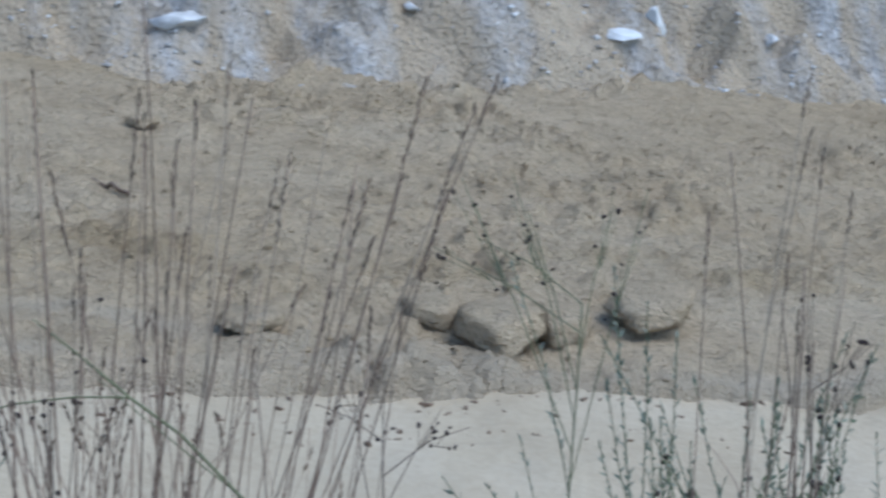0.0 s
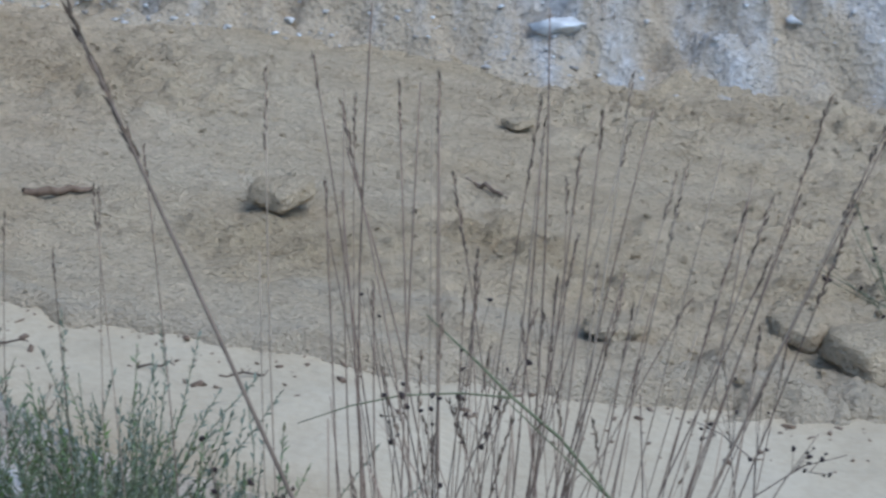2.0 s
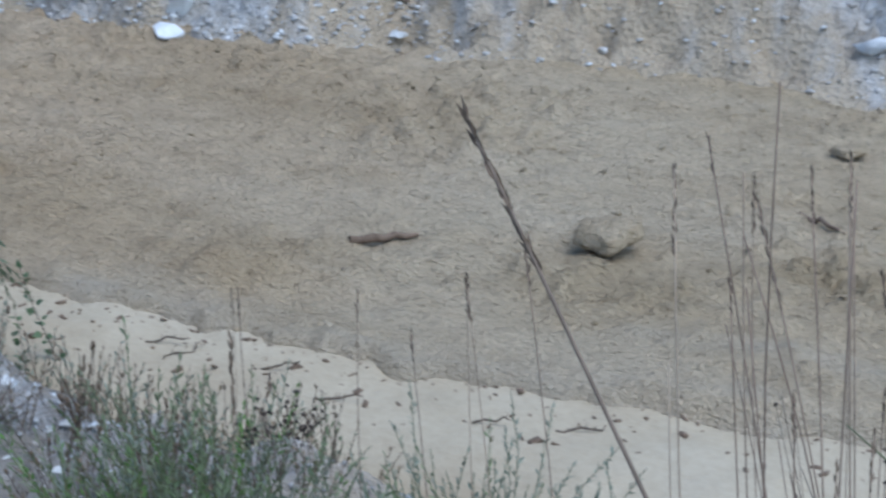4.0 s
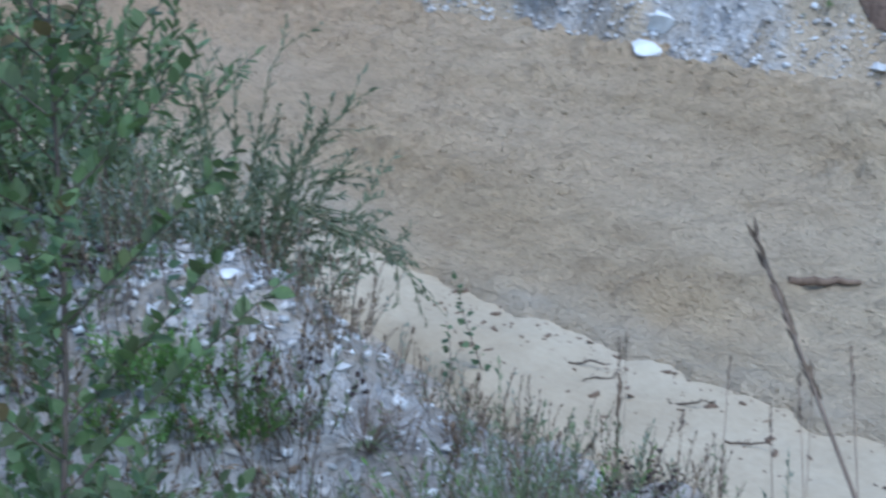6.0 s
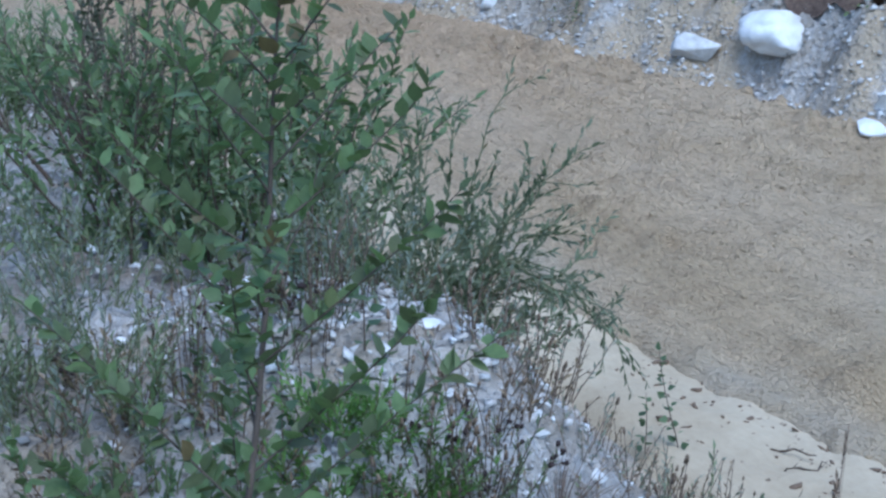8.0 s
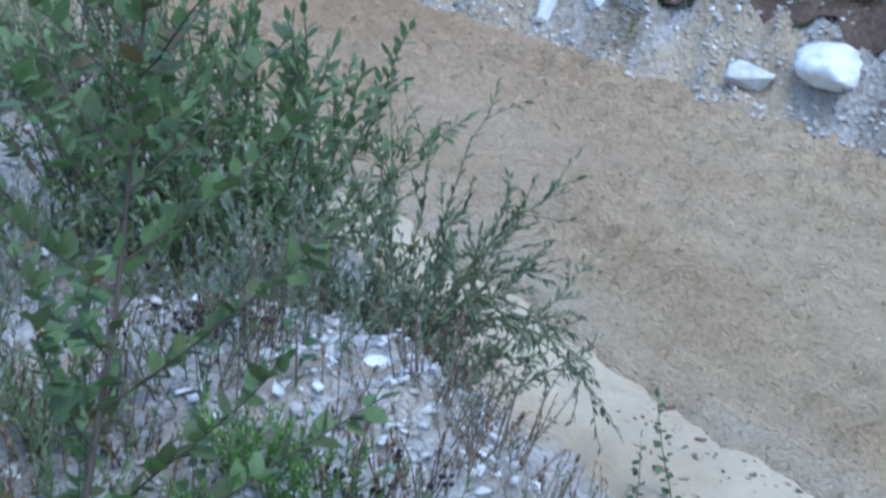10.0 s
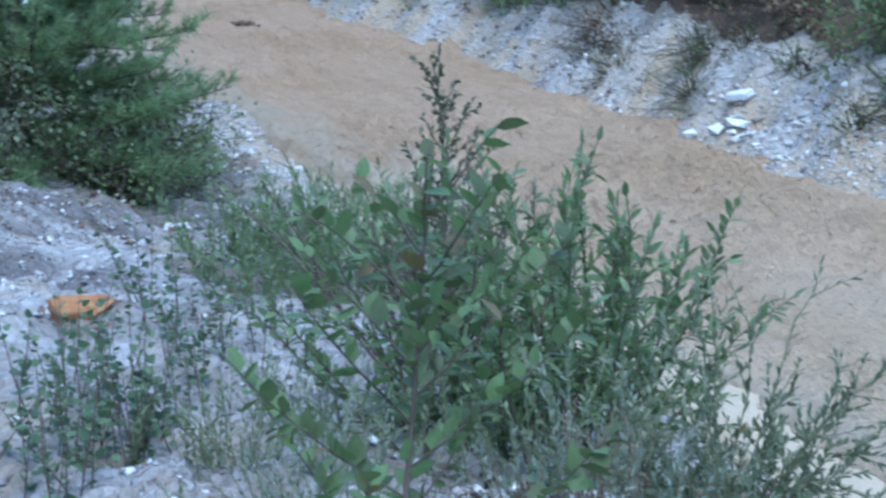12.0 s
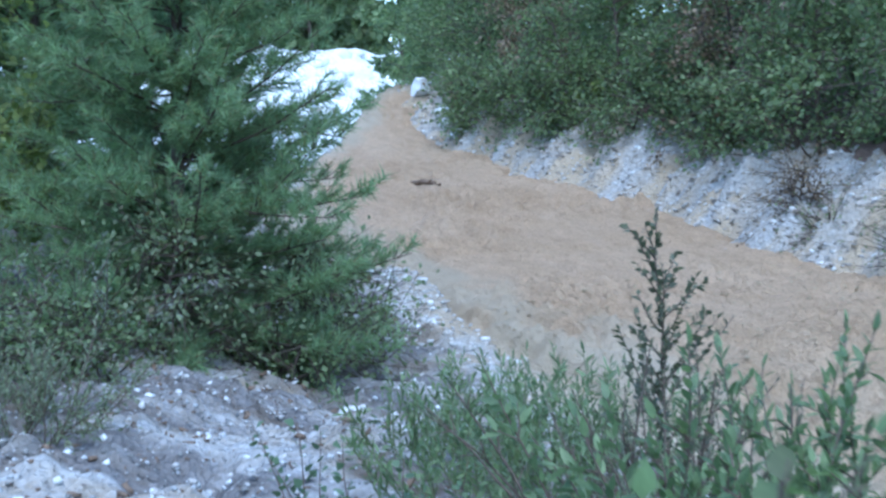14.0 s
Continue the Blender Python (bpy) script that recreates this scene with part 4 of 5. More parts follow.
def budded_weed(foot, mid, tips, seed, label="thin dry weed stem with clusters of dark seed heads", r=0.0022, mat=None, buds=5, group="dry seeded weeds"):
    """A thin stem that forks into twigs, each with a cluster of dark heads."""
    rng = np.random.RandomState(seed)
    foot = np.array(foot, float)
    root = thing("seeded_weed", foot, label, "weed", group)
    wood, heads = Tubes(5), []
    mid = np.array(mid, float) - foot
    main = np.array([mid * s + rng.randn(3) * 0.004 for s in np.linspace(0, 1, 6)])
    main[0] = 0
    wood.add(main, np.linspace(r, r * 0.7, 6))
    for k, tip in enumerate(tips):
        tip = np.array(tip, float) - foot
        s = 0.55 + 0.45 * (k + 1) / len(tips)
        p, d = along(main, min(s, 0.999))
        knee = p + (tip - p) * 0.5 + np.array([0, 0, 0.012]) + rng.randn(3) * 0.006
        wood.add([p, knee, tip], [r * 0.6, r * 0.45, r * 0.3])
        for j in range(buds):
            q = p + (tip - p) * (0.55 + 0.45 * rng.rand()) + rng.randn(3) * 0.012
            wood.add([p + (tip - p) * 0.6, q], [r * 0.3, r * 0.2])
            heads.append(frame_of(q, rng.randn(3), rng.randn(3), 0.55 + 0.6 * rng.rand()))
    wood.part("stem", mat or TWIG, root)
    for h in heads:
        ob = new("seed_head", BUD_MESH)
        ob.parent = root
        ob.matrix_local = Matrix(h.tolist())
    return root


def spike_weed(place, height, seed, stems=6, label="dry brown weed with dark seed spikes", spread=0.35, head=0.028, group="dry spiked weeds"):
    """Thin dry stems, each with a dark spike at its tip, and a few brown leaves."""
    rng = np.random.RandomState(seed)
    root = thing("spiked_weed", place, label, "weed", group)
    mats = []
    for k in range(stems):
        wood = Tubes(4)
        a, tilt = rng.rand() * 6.28, spread * math.sqrt(rng.rand())
        o = np.array([math.cos(a), math.sin(a), 0]) * 0.06 * rng.rand()
        pts = stem_path(rng, o + (0, 0, -0.03), (math.cos(a) * math.sin(tilt), math.sin(a) * math.sin(tilt), math.cos(tilt)), height * (0.55 + 0.45 * rng.rand()), 5, 0.15)
        wood.add(pts, np.linspace(0.0017, 0.001, 5))
        wood.part("stem", TWIG, root)
        leaves_on(rng, mats, pts, 5, 0.1, 0.8, (0.6, 1.0))
        d = pts[-1] - pts[-2]
        d /= np.linalg.norm(d)
        ob = new("seed_spike", SPIKE_MESH)
        ob.parent = root
        ob.matrix_local = Matrix(frame_of(pts[-1] - d * 0.006, d, rng.randn(3), head / 0.028 * (0.7 + 0.5 * rng.rand())).tolist())
    tagged(part("foliage", *strewn(LEAF_TINY, mats), LEAF_DRY_J, root), kind="stuff")
    return root


def blade_tuft(place, count, length, seed, label, mat, name="grass_tuft", group="grass tufts", up=0.6, width=0.004):
    """A tuft of blades that spread from one crown; blades are joined."""
    rng = np.random.RandomState(seed)
    root = thing(name, place, label, "grass", group)
    mats = []
    for k in range(count):
        a = rng.rand() * 6.28
        d = np.array([math.cos(a), math.sin(a), up * (0.3 + 1.6 * rng.rand())])
        mats.append(frame_of(np.array([math.cos(a), math.sin(a), 0]) * 0.02 * rng.rand(), d, (0, 0, 1), 0.6 + 0.6 * rng.rand()))
    tagged(part("tuft", *strewn(blade_shape(length, width, 0.35), mats), mat, root), kind="stuff")
    return root


def stick(name, ends, r, seed, label, mat=DEADWOOD, category="stick", knots=1):
    """A crooked dead stick with short side stubs, lying on the ground."""
    rng = np.random.RandomState(seed)
    a, b = np.array(ends[0], float), np.array(ends[1], float)
    root = thing(name, a, label, category)
    d = b - a
    sway = 0.3 if knots == 0 else 0.8 if knots < 3 else 2.2
    pts = np.array([d * s + rng.randn(3) * r * (sway if 0 < s < 1 else 0) for s in np.linspace(0, 1, 7)])
    wood = Tubes(7)
    wood.add(pts, r * np.array([0.8, 1, 1.05, 0.95, 0.9, 0.75, 0.5]))
    wood.part("stem", mat, root)
    for k in range(knots):
        stubs = Tubes(5)
        p, e = along(pts, 0.2 + 0.7 * rng.rand())
        w = around(rng, e, 0.8)
        w[2] = abs(w[2])
        stubs.add([p, p + w * r * (2 + 4 * rng.rand())], [r * 0.5, r * 0.25])
        stubs.part("side_twig", mat, root)
    return root


BUD_MESH = mesh_of("seed_head", *stone_shape(np.random.RandomState(5), 0.0052, (0.8, 1.25, 0.8), 0.35, 1), BERRY)
SPIKE_MESH = mesh_of("seed_spike", *[(lambda v, f: (v * (0.0042, 0.014, 0.0042) + (0, 0.012, 0), f))(*stone_shape(np.random.RandomState(6), 1.0, (1, 1, 1), 0.3, 1))][0], SEED)

# ---- trees ----
def on(x, y, dz=0.0):
    return (x, y, land(x, y) + dz)


pine(on(-10.7, 3.55), 4.6, 1.45, 4, "young pine with dense dark green needles on the chalk bank")
pine(on(-14.4, 3.4), 5.2, 1.9, 5, "young pine with dark needles behind another pine", mat=NEEDLE_J)
broad_tree(on(-12.6, 1.2), 4.5, 1.5, 61, "tree with yellowing green leaves behind the pine", LEAF_YELLOW_J)
broad_tree(on(-11.5, 2.45), 3.4, 0.75, 64, "slim tree with yellowing green leaves beside the pine", LEAF_YELLOW_J, 1.2, 34, 170)
shrub("grey_bush", on(-7.75, 2.2), "grey twiggy bush with thin leaves on the chalk", "bush", 72, 30, 0.62, 0.8, LEAF_TINY, LEAF_HERB_J, TWIG, 0.009, 9, 0.22, leaf_size=(1.0, 1.8), radius=0.004, low=0.1, shoot_spread=0.3)
broad_tree(on(-17.5, 3.2), 5.5, 1.8, 62, "tall green leafy tree upslope of the pine", LEAF_TREE_J)
broad_tree(on(-21.5, 4.2), 5.5, 1.8, 63, "tall green leafy tree near the top of the track", LEAF_TREE_J)

for k, (x, y) in enumerate([(-31.0, 13.3), (-34.5, 14.6), (-25.3, 12.1), (-27.2, 12.3), (-23.3, 11.9), (-29.6, 13.3), (-28.2, 13.9), (-30.5, 15.2), (-33, 16.8), (-27.5, 15.5)]):
    broad_tree(on(x, y), 5.0, 1.5, 330 + k, "green leafy tree beside the top of the track", LEAF_TREE_J, 1.5, 34, 220)
rng = np.random.RandomState(40)
for k in range(15):
    x = -5.4 - 1.35 * k + rng.randn() * 0.25
    y = float(far_y(np.array([x]))[0]) + 2.3 + rng.randn() * 0.25
    yellow = k in (2, 3, 9)
    broad_tree(on(x, y), 4.2 + 1.4 * rng.rand(), 1.5 + 0.3 * rng.rand(), 300 + k,
               "tree with yellowish green leaves above the cut bank" if yellow else "green leafy tree above the cut bank", LEAF_YELLOW_J if yellow else LEAF_TREE_J, 1.05, 38, 310)
for k in range(17):
    x = -5.0 - 1.15 * k + rng.randn() * 0.3
    y = float(far_y(np.array([x]))[0]) + 1.25 + rng.randn() * 0.15
    dark = k % 4 == 1
    broad_tree(on(x, y), 0.9 + 0.9 * rng.rand() + (0.4 if x < -12 else 0), 0.65 + 0.3 * rng.rand() + (0.25 if x < -12 else 0), 400 + k,
               "low brown half-dead bush on the edge of the bank" if dark else "low green bush on the edge of the bank", LEAF_DRY_J if dark else LEAF_TREE_J,
               0.9, 22, 130, 0.02, "low_bush", "bush", "bushes along the bank", 0.05)
broad_tree(on(-42.5, 17.4), 6.0, 2.0, 520, "green leafy tree at the edge of the quarry", LEAF_TREE_J, 3.0, 40, 200)
for k in range(16):
    x, y = -56.5 - 2.5 * (k % 4), 9.0 + 1.3 * k
    broad_tree(on(x, y), 5.5 + 2 * rng.rand(), 3.0, 500 + k, "distant tree beyond the top of the track", LEAF_YELLOW_J if k in (3, 4) else LEAF_TREE_J, 4.6, 46, 230, 0.0)
shrub("grey_bush", on(-9.6, 2.45), "grey-green thin-leaved bush beside the pine", "bush", 70, 30, 0.8, 0.8, LEAF_TINY, LEAF_GREY_J, BARK, 0.014, 7, 0.3, leaf_size=(1.0, 1.8), shoot_spread=0.4)
shrub("grey_bush", on(-10.3, 1.9), "grey-green thin-leaved bush beside the pine", "bush", 71, 26, 0.9, 0.8, LEAF_TINY, LEAF_GREY_J, BARK, 0.014, 7, 0.3, leaf_size=(1.0, 1.8), shoot_spread=0.4)

for k, (x, y, h, w) in enumerate([(-10.3, 4.1, 1.0, 0.55), (-10.1, 3.3, 0.85, 0.55), (-10.9, 4.6, 0.8, 0.5)]):
    broad_tree(on(x, y), h, w, 440 + k, "olive-brown small-leaved bush against the pine", LEAF_OLIVE_J, 0.7, 26, 90, 0.02, "leafy_bush", "bush", "bushes against the pine", 0.05)
for k, (x, y, h) in enumerate([(-10.0, 3.95, 0.45), (-10.2, 2.9, 0.45), (-9.3, 2.35, 0.6), (-9.0, 2.0, 0.55), (-9.6, 2.7, 0.5)]):
    broad_tree(on(x, y), h, 0.45, 450 + k, "low green scrub under the pine", LEAF_TREE_J, 0.6, 18, 110, 0.02, "low_bush", "bush", "scrub under the pine", 0.04)
for k, (x, u) in enumerate([(-5.5, 1.0), (-6.2, 1.15), (-6.9, 0.95), (-7.6, 1.05), (-4.9, 1.2), (-8.2, 1.0)]):
    y = float(far_y(np.array([x]))[0]) + u
    broad_tree(on(x, y), 0.5, 0.4, 480 + k, "low brown and dark green brush above the boulder", LEAF_DRY_J if k % 2 else LEAF_TREE_J, 0.6, 20, 100, 0.02, "low_bush", "bush", "bushes along the bank", 0.04)
for k, (x, u) in enumerate([(-21.2, 0.75), (-20.4, 0.6), (-19.6, 0.7), (-18.7, 0.75), (-17.9, 0.85), (-17.0, 1.0), (-16.2, 1.2), (-15.2, 1.25)]):
    y = float(far_y(np.array([x]))[0]) + u
    broad_tree(on(x, y), 0.8 + 0.1 * (k % 3), 0.55, 490 + k, "low green bush on the edge of the bank", LEAF_TREE_J, 0.9, 20, 110, 0.02, "low_bush", "bush", "bushes along the bank", 0.05)
broad_tree(on(-12.7, 9.1), 0.55, 0.35, 460, "small reddish brown dead shrub on the cut bank", LEAF_DRY_J, 0.5, 16, 70, 0.05, "low_bush", "bush", "bushes along the bank", 0.03)
for k in range(14):
    x = -7.5 - 5.5 * rng.rand()
    y = float(far_y(np.array([x]))[0]) + 0.45 + 0.6 * rng.rand()
    broad_tree(on(x, y), 0.16 + 0.2 * rng.rand(), 0.13, 470 + k, "small green weed on the cut bank", LEAF_TREE_J, 0.45, 9, 48, 0.02, "bank_weed", "weed", "weeds on the cut bank", 0.02)

# ---- the sapling, the willow and the bushes on the near bank ----
S = on(-1.97, 1.66)
sapling(S, [S, (-2.0, 1.7, -0.95), (-2.05, 1.78, -0.7), (-2.1, 1.84, -0.5), (-2.13, 1.87, -0.35), (-2.13, 1.88, -0.2), (-2.14, 1.9, -0.06)],
        "young sapling with oval green leaves on thin brown twigs", 7, 25, 0.42, 0.0135)
# low shrubs added to fill out the sapling's own lower leaves
shrub("leafy_shrub", on(-2.2, 1.72), "low green shrub added at the foot of the sapling for its lower oval leaves", "bush", 77, 12, 0.78, 0.4, LEAF_OVAL, LEAF_SAPLING_J, TWIG, 0.02, 5, 0.2, leaf_size=(0.6, 0.95), radius=0.003)
shrub("leafy_shrub", on(-2.45, 1.85), "low green shrub added at the foot of the sapling for its lower oval leaves", "bush", 78, 10, 0.7, 0.5, LEAF_OVAL, LEAF_SAPLING_J, TWIG, 0.022, 5, 0.2, leaf_size=(0.55, 0.9), radius=0.003)
for k, (x, y, h) in enumerate([(-2.3, 1.98, 0.72), (-2.2, 1.86, 0.74), (-2.7, 1.9, 0.62)]):
    shrub("leafy_shrub", on(x, y), "low green shrub added at the foot of the sapling for its lower oval leaves", "bush", 177 + k, 11, h * 0.9, 0.5, LEAF_OVAL, LEAF_SAPLING_J, GREENTWIG, 0.016, 6, 0.22, leaf_size=(0.6, 1.0), radius=0.003)
willow(on(-3.34, 3.32), [(-3.41, 3.31, -0.44), (-3.24, 3.5, -0.46), (-3.06, 3.64, -0.66), (-3.06, 3.58, -0.855), (-3.42, 3.28, -0.52), (-3.33, 3.4, -0.56), (-3.12, 3.53, -0.78), (-3.5, 3.25, -0.62), (-3.2, 3.4, -0.72)],
       [(-2.88, 3.61, -1.2), (-2.95, 3.59, -1.1), (-3.0, 3.5, -1.08), (-2.92, 3.7, -1.28)], "grey-green willow bush with narrow leaves on the chalk bank", 8)
shrub("leafy_bush", on(-4.38, 3.42), "dense green bush with pointed leaves", "bush", 9, 46, 1.05, 0.44, LEAF_MID, LEAF_BUSH_J, TWIG, 0.0145, 8, 0.26, shoot_spread=0.4, leaf_size=(0.65, 1.05), low=0.1)
shrub("grey_bush", on(-5.3, 3.6), "blue-grey thin-leaved bush among green shoots", "bush", 20, 48, 0.85, 0.6, LEAF_TINY, LEAF_BIRCH_J, TWIG, 0.014, 6, 0.2, leaf_size=(1.0, 1.8), shoot_spread=0.2)
for k, (x, y, h) in enumerate([(-6.2, 3.5, 0.55), (-6.9, 3.8, 0.6), (-6.3, 4.0, 0.5), (-7.4, 3.7, 0.6), (-7.6, 4.2, 0.55), (-6.6, 3.75, 0.58)]):
    shrub("green_shoots", on(x, y), "cluster of upright green leafy shoots", "weed", 80 + k, 24, h * (0.8 + 0.4 * (k % 3) / 2), 0.35, LEAF_NARROW, LEAF_BUSH_J, GREENTWIG, 0.013, 4, 0.12, shoot_spread=0.34, radius=0.003, group="green shoots", leaf_size=(0.6, 1.1))
shrub("birch_sapling", on(-5.67, 3.95), "slender birch sapling with small dark leaves", "sapling", 10, 1, 1.42, 0.02, LEAF_SMALL, LEAF_BIRCH_J, TWIG, 0.0125, 30, 0.45, radius=0.006, branched=True, sag=0.0, low=0.34, leaf_size=(0.8, 1.3))

# ---- tall dry grasses ----
rng = np.random.RandomState(12)
for k in range(58):
    u = rng.rand()
    x0, y0 = -0.70 + 0.5 * u, 1.95 + 0.5 * rng.rand()
    lean = -0.12 + 0.62 * u**1.3 + rng.randn() * 0.06
    top = -0.36 - 0.55 * rng.rand() ** 1.5 - 0.12 * u
    z = land(x0, y0)
    foot = (x0 - lean * 0.45 * (-1.0 - z), y0 - 0.02, z - 0.01)
    grass_stalk(foot, (x0 + lean * (top + 1.0), y0 + 0.04 * rng.randn(), top), 0.0013 + 0.0008 * rng.rand(), 0.05 + 0.09 * rng.rand() if rng.rand() < 0.75 else 0, 100 + k)
for k in range(56):
    u = rng.rand()
    x0, y0 = -0.66 + 0.55 * u, 1.98 + 0.5 * rng.rand()
    lean = -0.1 + 0.5 * u + rng.randn() * 0.12
    top = -0.78 - 0.3 * rng.rand()
    z = land(x0, y0)
    grass_stalk((x0 - lean * 0.45 * (-1.0 - z), y0 - 0.02, z - 0.01), (x0 + lean * (top + 1.0), y0 + 0.05 * rng.randn(), top), 0.0011 + 0.0006 * rng.rand(), 0.03 + 0.05 * rng.rand() if rng.rand() < 0.5 else 0, 2100 + k,
                "short reddish brown dry grass stalk", 0.05)
for k in range(9):
    x0, y0 = 0.5 + 0.09 * rng.randn(), 2.42 + 0.06 * rng.rand()
    grass_stalk(on(x0, y0, -0.01), (x0 + 0.03 * rng.randn(), y0, -0.55 - 0.5 * rng.rand()), 0.0016 + 0.0008 * rng.rand(), 0.08 if k % 2 else 0, 2200 + k, "upright brown dry stalk with curled blades", 0.03)
G = land(-0.5, 1.87)
grass_stalk((-0.70 + 0.45 * (-0.89 - G), 1.87, G), (-0.925, 1.87, -0.345), 0.0042, 0.2, 99, "thick dry grass stalk with a brown seed head, leaning", 0.012, 1.7, mat=DEADSTRAW)
for k, (x, y, top, lean) in enumerate([(-1.25, 2.6, -0.78, 0.02), (-1.45, 2.9, -1.0, -0.02), (-1.7, 3.1, -1.0, 0.03), (-2.0, 3.2, -1.05, 0.0), (-1.1, 2.4, -0.72, -0.05), (-0.98, 2.3, -0.62, -0.04),
                                       (0.52, 2.4, -0.5, 0.0), (0.55, 2.45, -0.62, 0.01), (0.6, 2.5, -0.7, 0.02), (0.5, 2.5, -0.8, 0.03), (-2.3, 3.6, -1.2, 0.05)]):
    grass_stalk(on(x, y, -0.01), (x + lean, y, top), 0.0014, 0.07, 700 + k, "single thin dry grass stalk with a small head", 0.02)

# ---- dry weeds with dark heads ----
budded_weed(on(0.2, 2.66), (0.25, 2.85, -1.0), [(0.36, 2.91, -0.81), (0.03, 2.94, -0.8), (0.12, 2.94, -0.79), (0.15, 2.93, -0.86), (0.3, 2.9, -0.84), (-0.02, 2.94, -0.93), (0.06, 2.9, -0.9)], 1, r=0.0023, mat=GREENTWIG)
budded_weed(on(-0.1, 2.6), (-0.1, 2.72, -1.22), [(-0.17, 2.75, -1.02), (-0.1, 2.75, -1.08), (0.0, 2.76, -1.17), (0.05, 2.75, -1.2), (-0.22, 2.75, -1.16)], 2)
budded_weed(on(-0.52, 2.0), (-0.53, 2.08, -1.05), [(-0.51, 2.05, -0.8), (-0.63, 2.13, -0.75), (-0.51, 2.3, -0.8), (-0.42, 2.2, -0.86), (-0.6, 2.1, -0.83)], 3, buds=6)
budded_weed(on(-0.78, 1.95), (-0.76, 1.98, -1.1), [(-0.74, 1.98, -0.98), (-0.82, 2.0, -0.95), (-0.7, 2.0, -1.0)], 4)
budded_weed(on(0.62, 2.45), (0.6, 2.55, -1.05), [(0.66, 2.57, -0.93), (0.58, 2.55, -0.9), (0.7, 2.6, -0.98)], 5)
budded_weed(on(-1.8, 2.92), (-1.8, 2.95, -1.3), [(-1.87, 3.02, -1.2), (-1.78, 3.0, -1.17), (-1.72, 2.98, -1.22), (-1.92, 3.0, -1.28)], 6, buds=18, label="dead umbel weed with flat dark seed heads")

# ---- the arching green stem ----
arch = thing("arching_stem", on(-0.12, 2.13), "long arching green bramble stem with side shoots", "weed")
A = np.array(on(-0.12, 2.13))
wood = Tubes(6)
wood.add(np.array([A, (-0.2, 2.14, -1.13), (-0.28, 2.14, -1.04), (-0.36, 2.16, -0.96), (-0.43, 2.17, -0.91), (-0.49, 2.18, -0.86), (-0.56, 2.19, -0.805)]) - A, [0.003, 0.0028, 0.0026, 0.0024, 0.0022, 0.0018, 0.001])
wood.part("stem", GREENTWIG, arch)
wood = Tubes(5)
wood.add(np.array([(-0.43, 2.17, -0.91), (-0.5, 2.15, -0.902), (-0.58, 2.13, -0.905), (-0.65, 2.11, -0.92), (-0.72, 2.09, -0.945)]) - A, [0.0016, 0.0015, 0.0013, 0.0011, 0.0007])
wood.part("side_shoot", GREENTWIG, arch)
wood = Tubes(5)
wood.add(np.array([(-0.24, 2.15, -1.08), (-0.33, 2.18, -1.02), (-0.42, 2.2, -0.95), (-0.48, 2.21, -0.9)]) - A, [0.0013, 0.0012, 0.001, 0.0006])
wood.part("side_shoot", GREENTWIG, arch)

# ---- low herbs among the grasses ----
HERBS = [(-0.35, 2.3, 0.36, 1), (-0.28, 2.35, 0.3, 0), (-0.8, 2.0, 0.4, 0), (0.02, 2.6, 0.34, 0), (-0.12, 2.7, 0.3, 1), (0.1, 2.75, 0.3, 0), (0.42, 2.55, 0.6, 1), (0.5, 2.62, 0.65, 1), (0.62, 2.6, 0.6, 0),
         (0.38, 2.72, 0.85, 1), (0.46, 2.68, 0.75, 1), (0.7, 2.7, 0.65, 1), (0.56, 2.56, 0.7, 0), (0.44, 2.6, 0.85, 1), (0.66, 2.66, 0.8, 1), (0.8, 2.75, 0.7, 1), (0.34, 2.6, 0.5, 0), (-1.0, 2.5, 0.4, 0), (-1.25, 2.75, 0.35, 1), (-1.1, 2.8, 0.35, 0)]
for k, (x, y, h, grey) in enumerate(HERBS):
    herb("low_herb", on(x, y), "grey-green fine-leaved herb among dry grass" if grey else "brownish green thin weed among dry grass", 600 + k, 11 if x > 0.3 else 10, h + (0.14 if x > 0.3 else 0.03), 0.35,
         LEAF_TINY, LEAF_GREY_J if grey else LEAF_HERB_J, GREENTWIG, 0.0125 if h > 0.55 else 0.012, BUD if not grey else None, group="low herbs")
rng = np.random.RandomState(21)
for k in range(34):
    x, y = -1.02 - 1.1 * rng.rand(), 2.4 + 0.55 * rng.rand()
    herb("leafy_weed", on(x, y), "soft grey-green leafy weed clump on the bank", 1640 + k, 20, 0.38 + 0.26 * rng.rand(), 0.5, LEAF_TINY, (LEAF_HERB_J, LEAF_GREY_J, LEAF_OLIVE_J, LEAF_HERB_J, MOSS_J)[k % 5], GREENTWIG, 0.0095,
         BUD if k % 9 == 0 else None, group="leafy weeds", size=(0.6, 1.3))
for k in range(14):
    x, y = -1.12 - 0.5 * rng.rand(), 2.85 + 0.45 * rng.rand()
    herb("leafy_weed", on(x, y), "soft grey-green leafy weed clump on the bank", 1740 + k, 18, 0.5 + 0.2 * rng.rand(), 0.5, LEAF_TINY, LEAF_GREY_J if k % 3 else LEAF_OLIVE_J, GREENTWIG, 0.009, group="leafy weeds", size=(0.6, 1.3))
seedling(on(-1.05, 2.72), 0.5, 58, 20, label="thin green seedling with round leaves among the dry grass", scale=0.8)
for k in range(8):
    x, y = -1.5 - 0.8 * rng.rand(), 2.5 + 0.8 * rng.rand()
    blade_tuft(on(x, y), 26, 0.2, 670 + k, "tuft of green grass blades in the weeds", LEAF_BUSH_J, up=1.6)

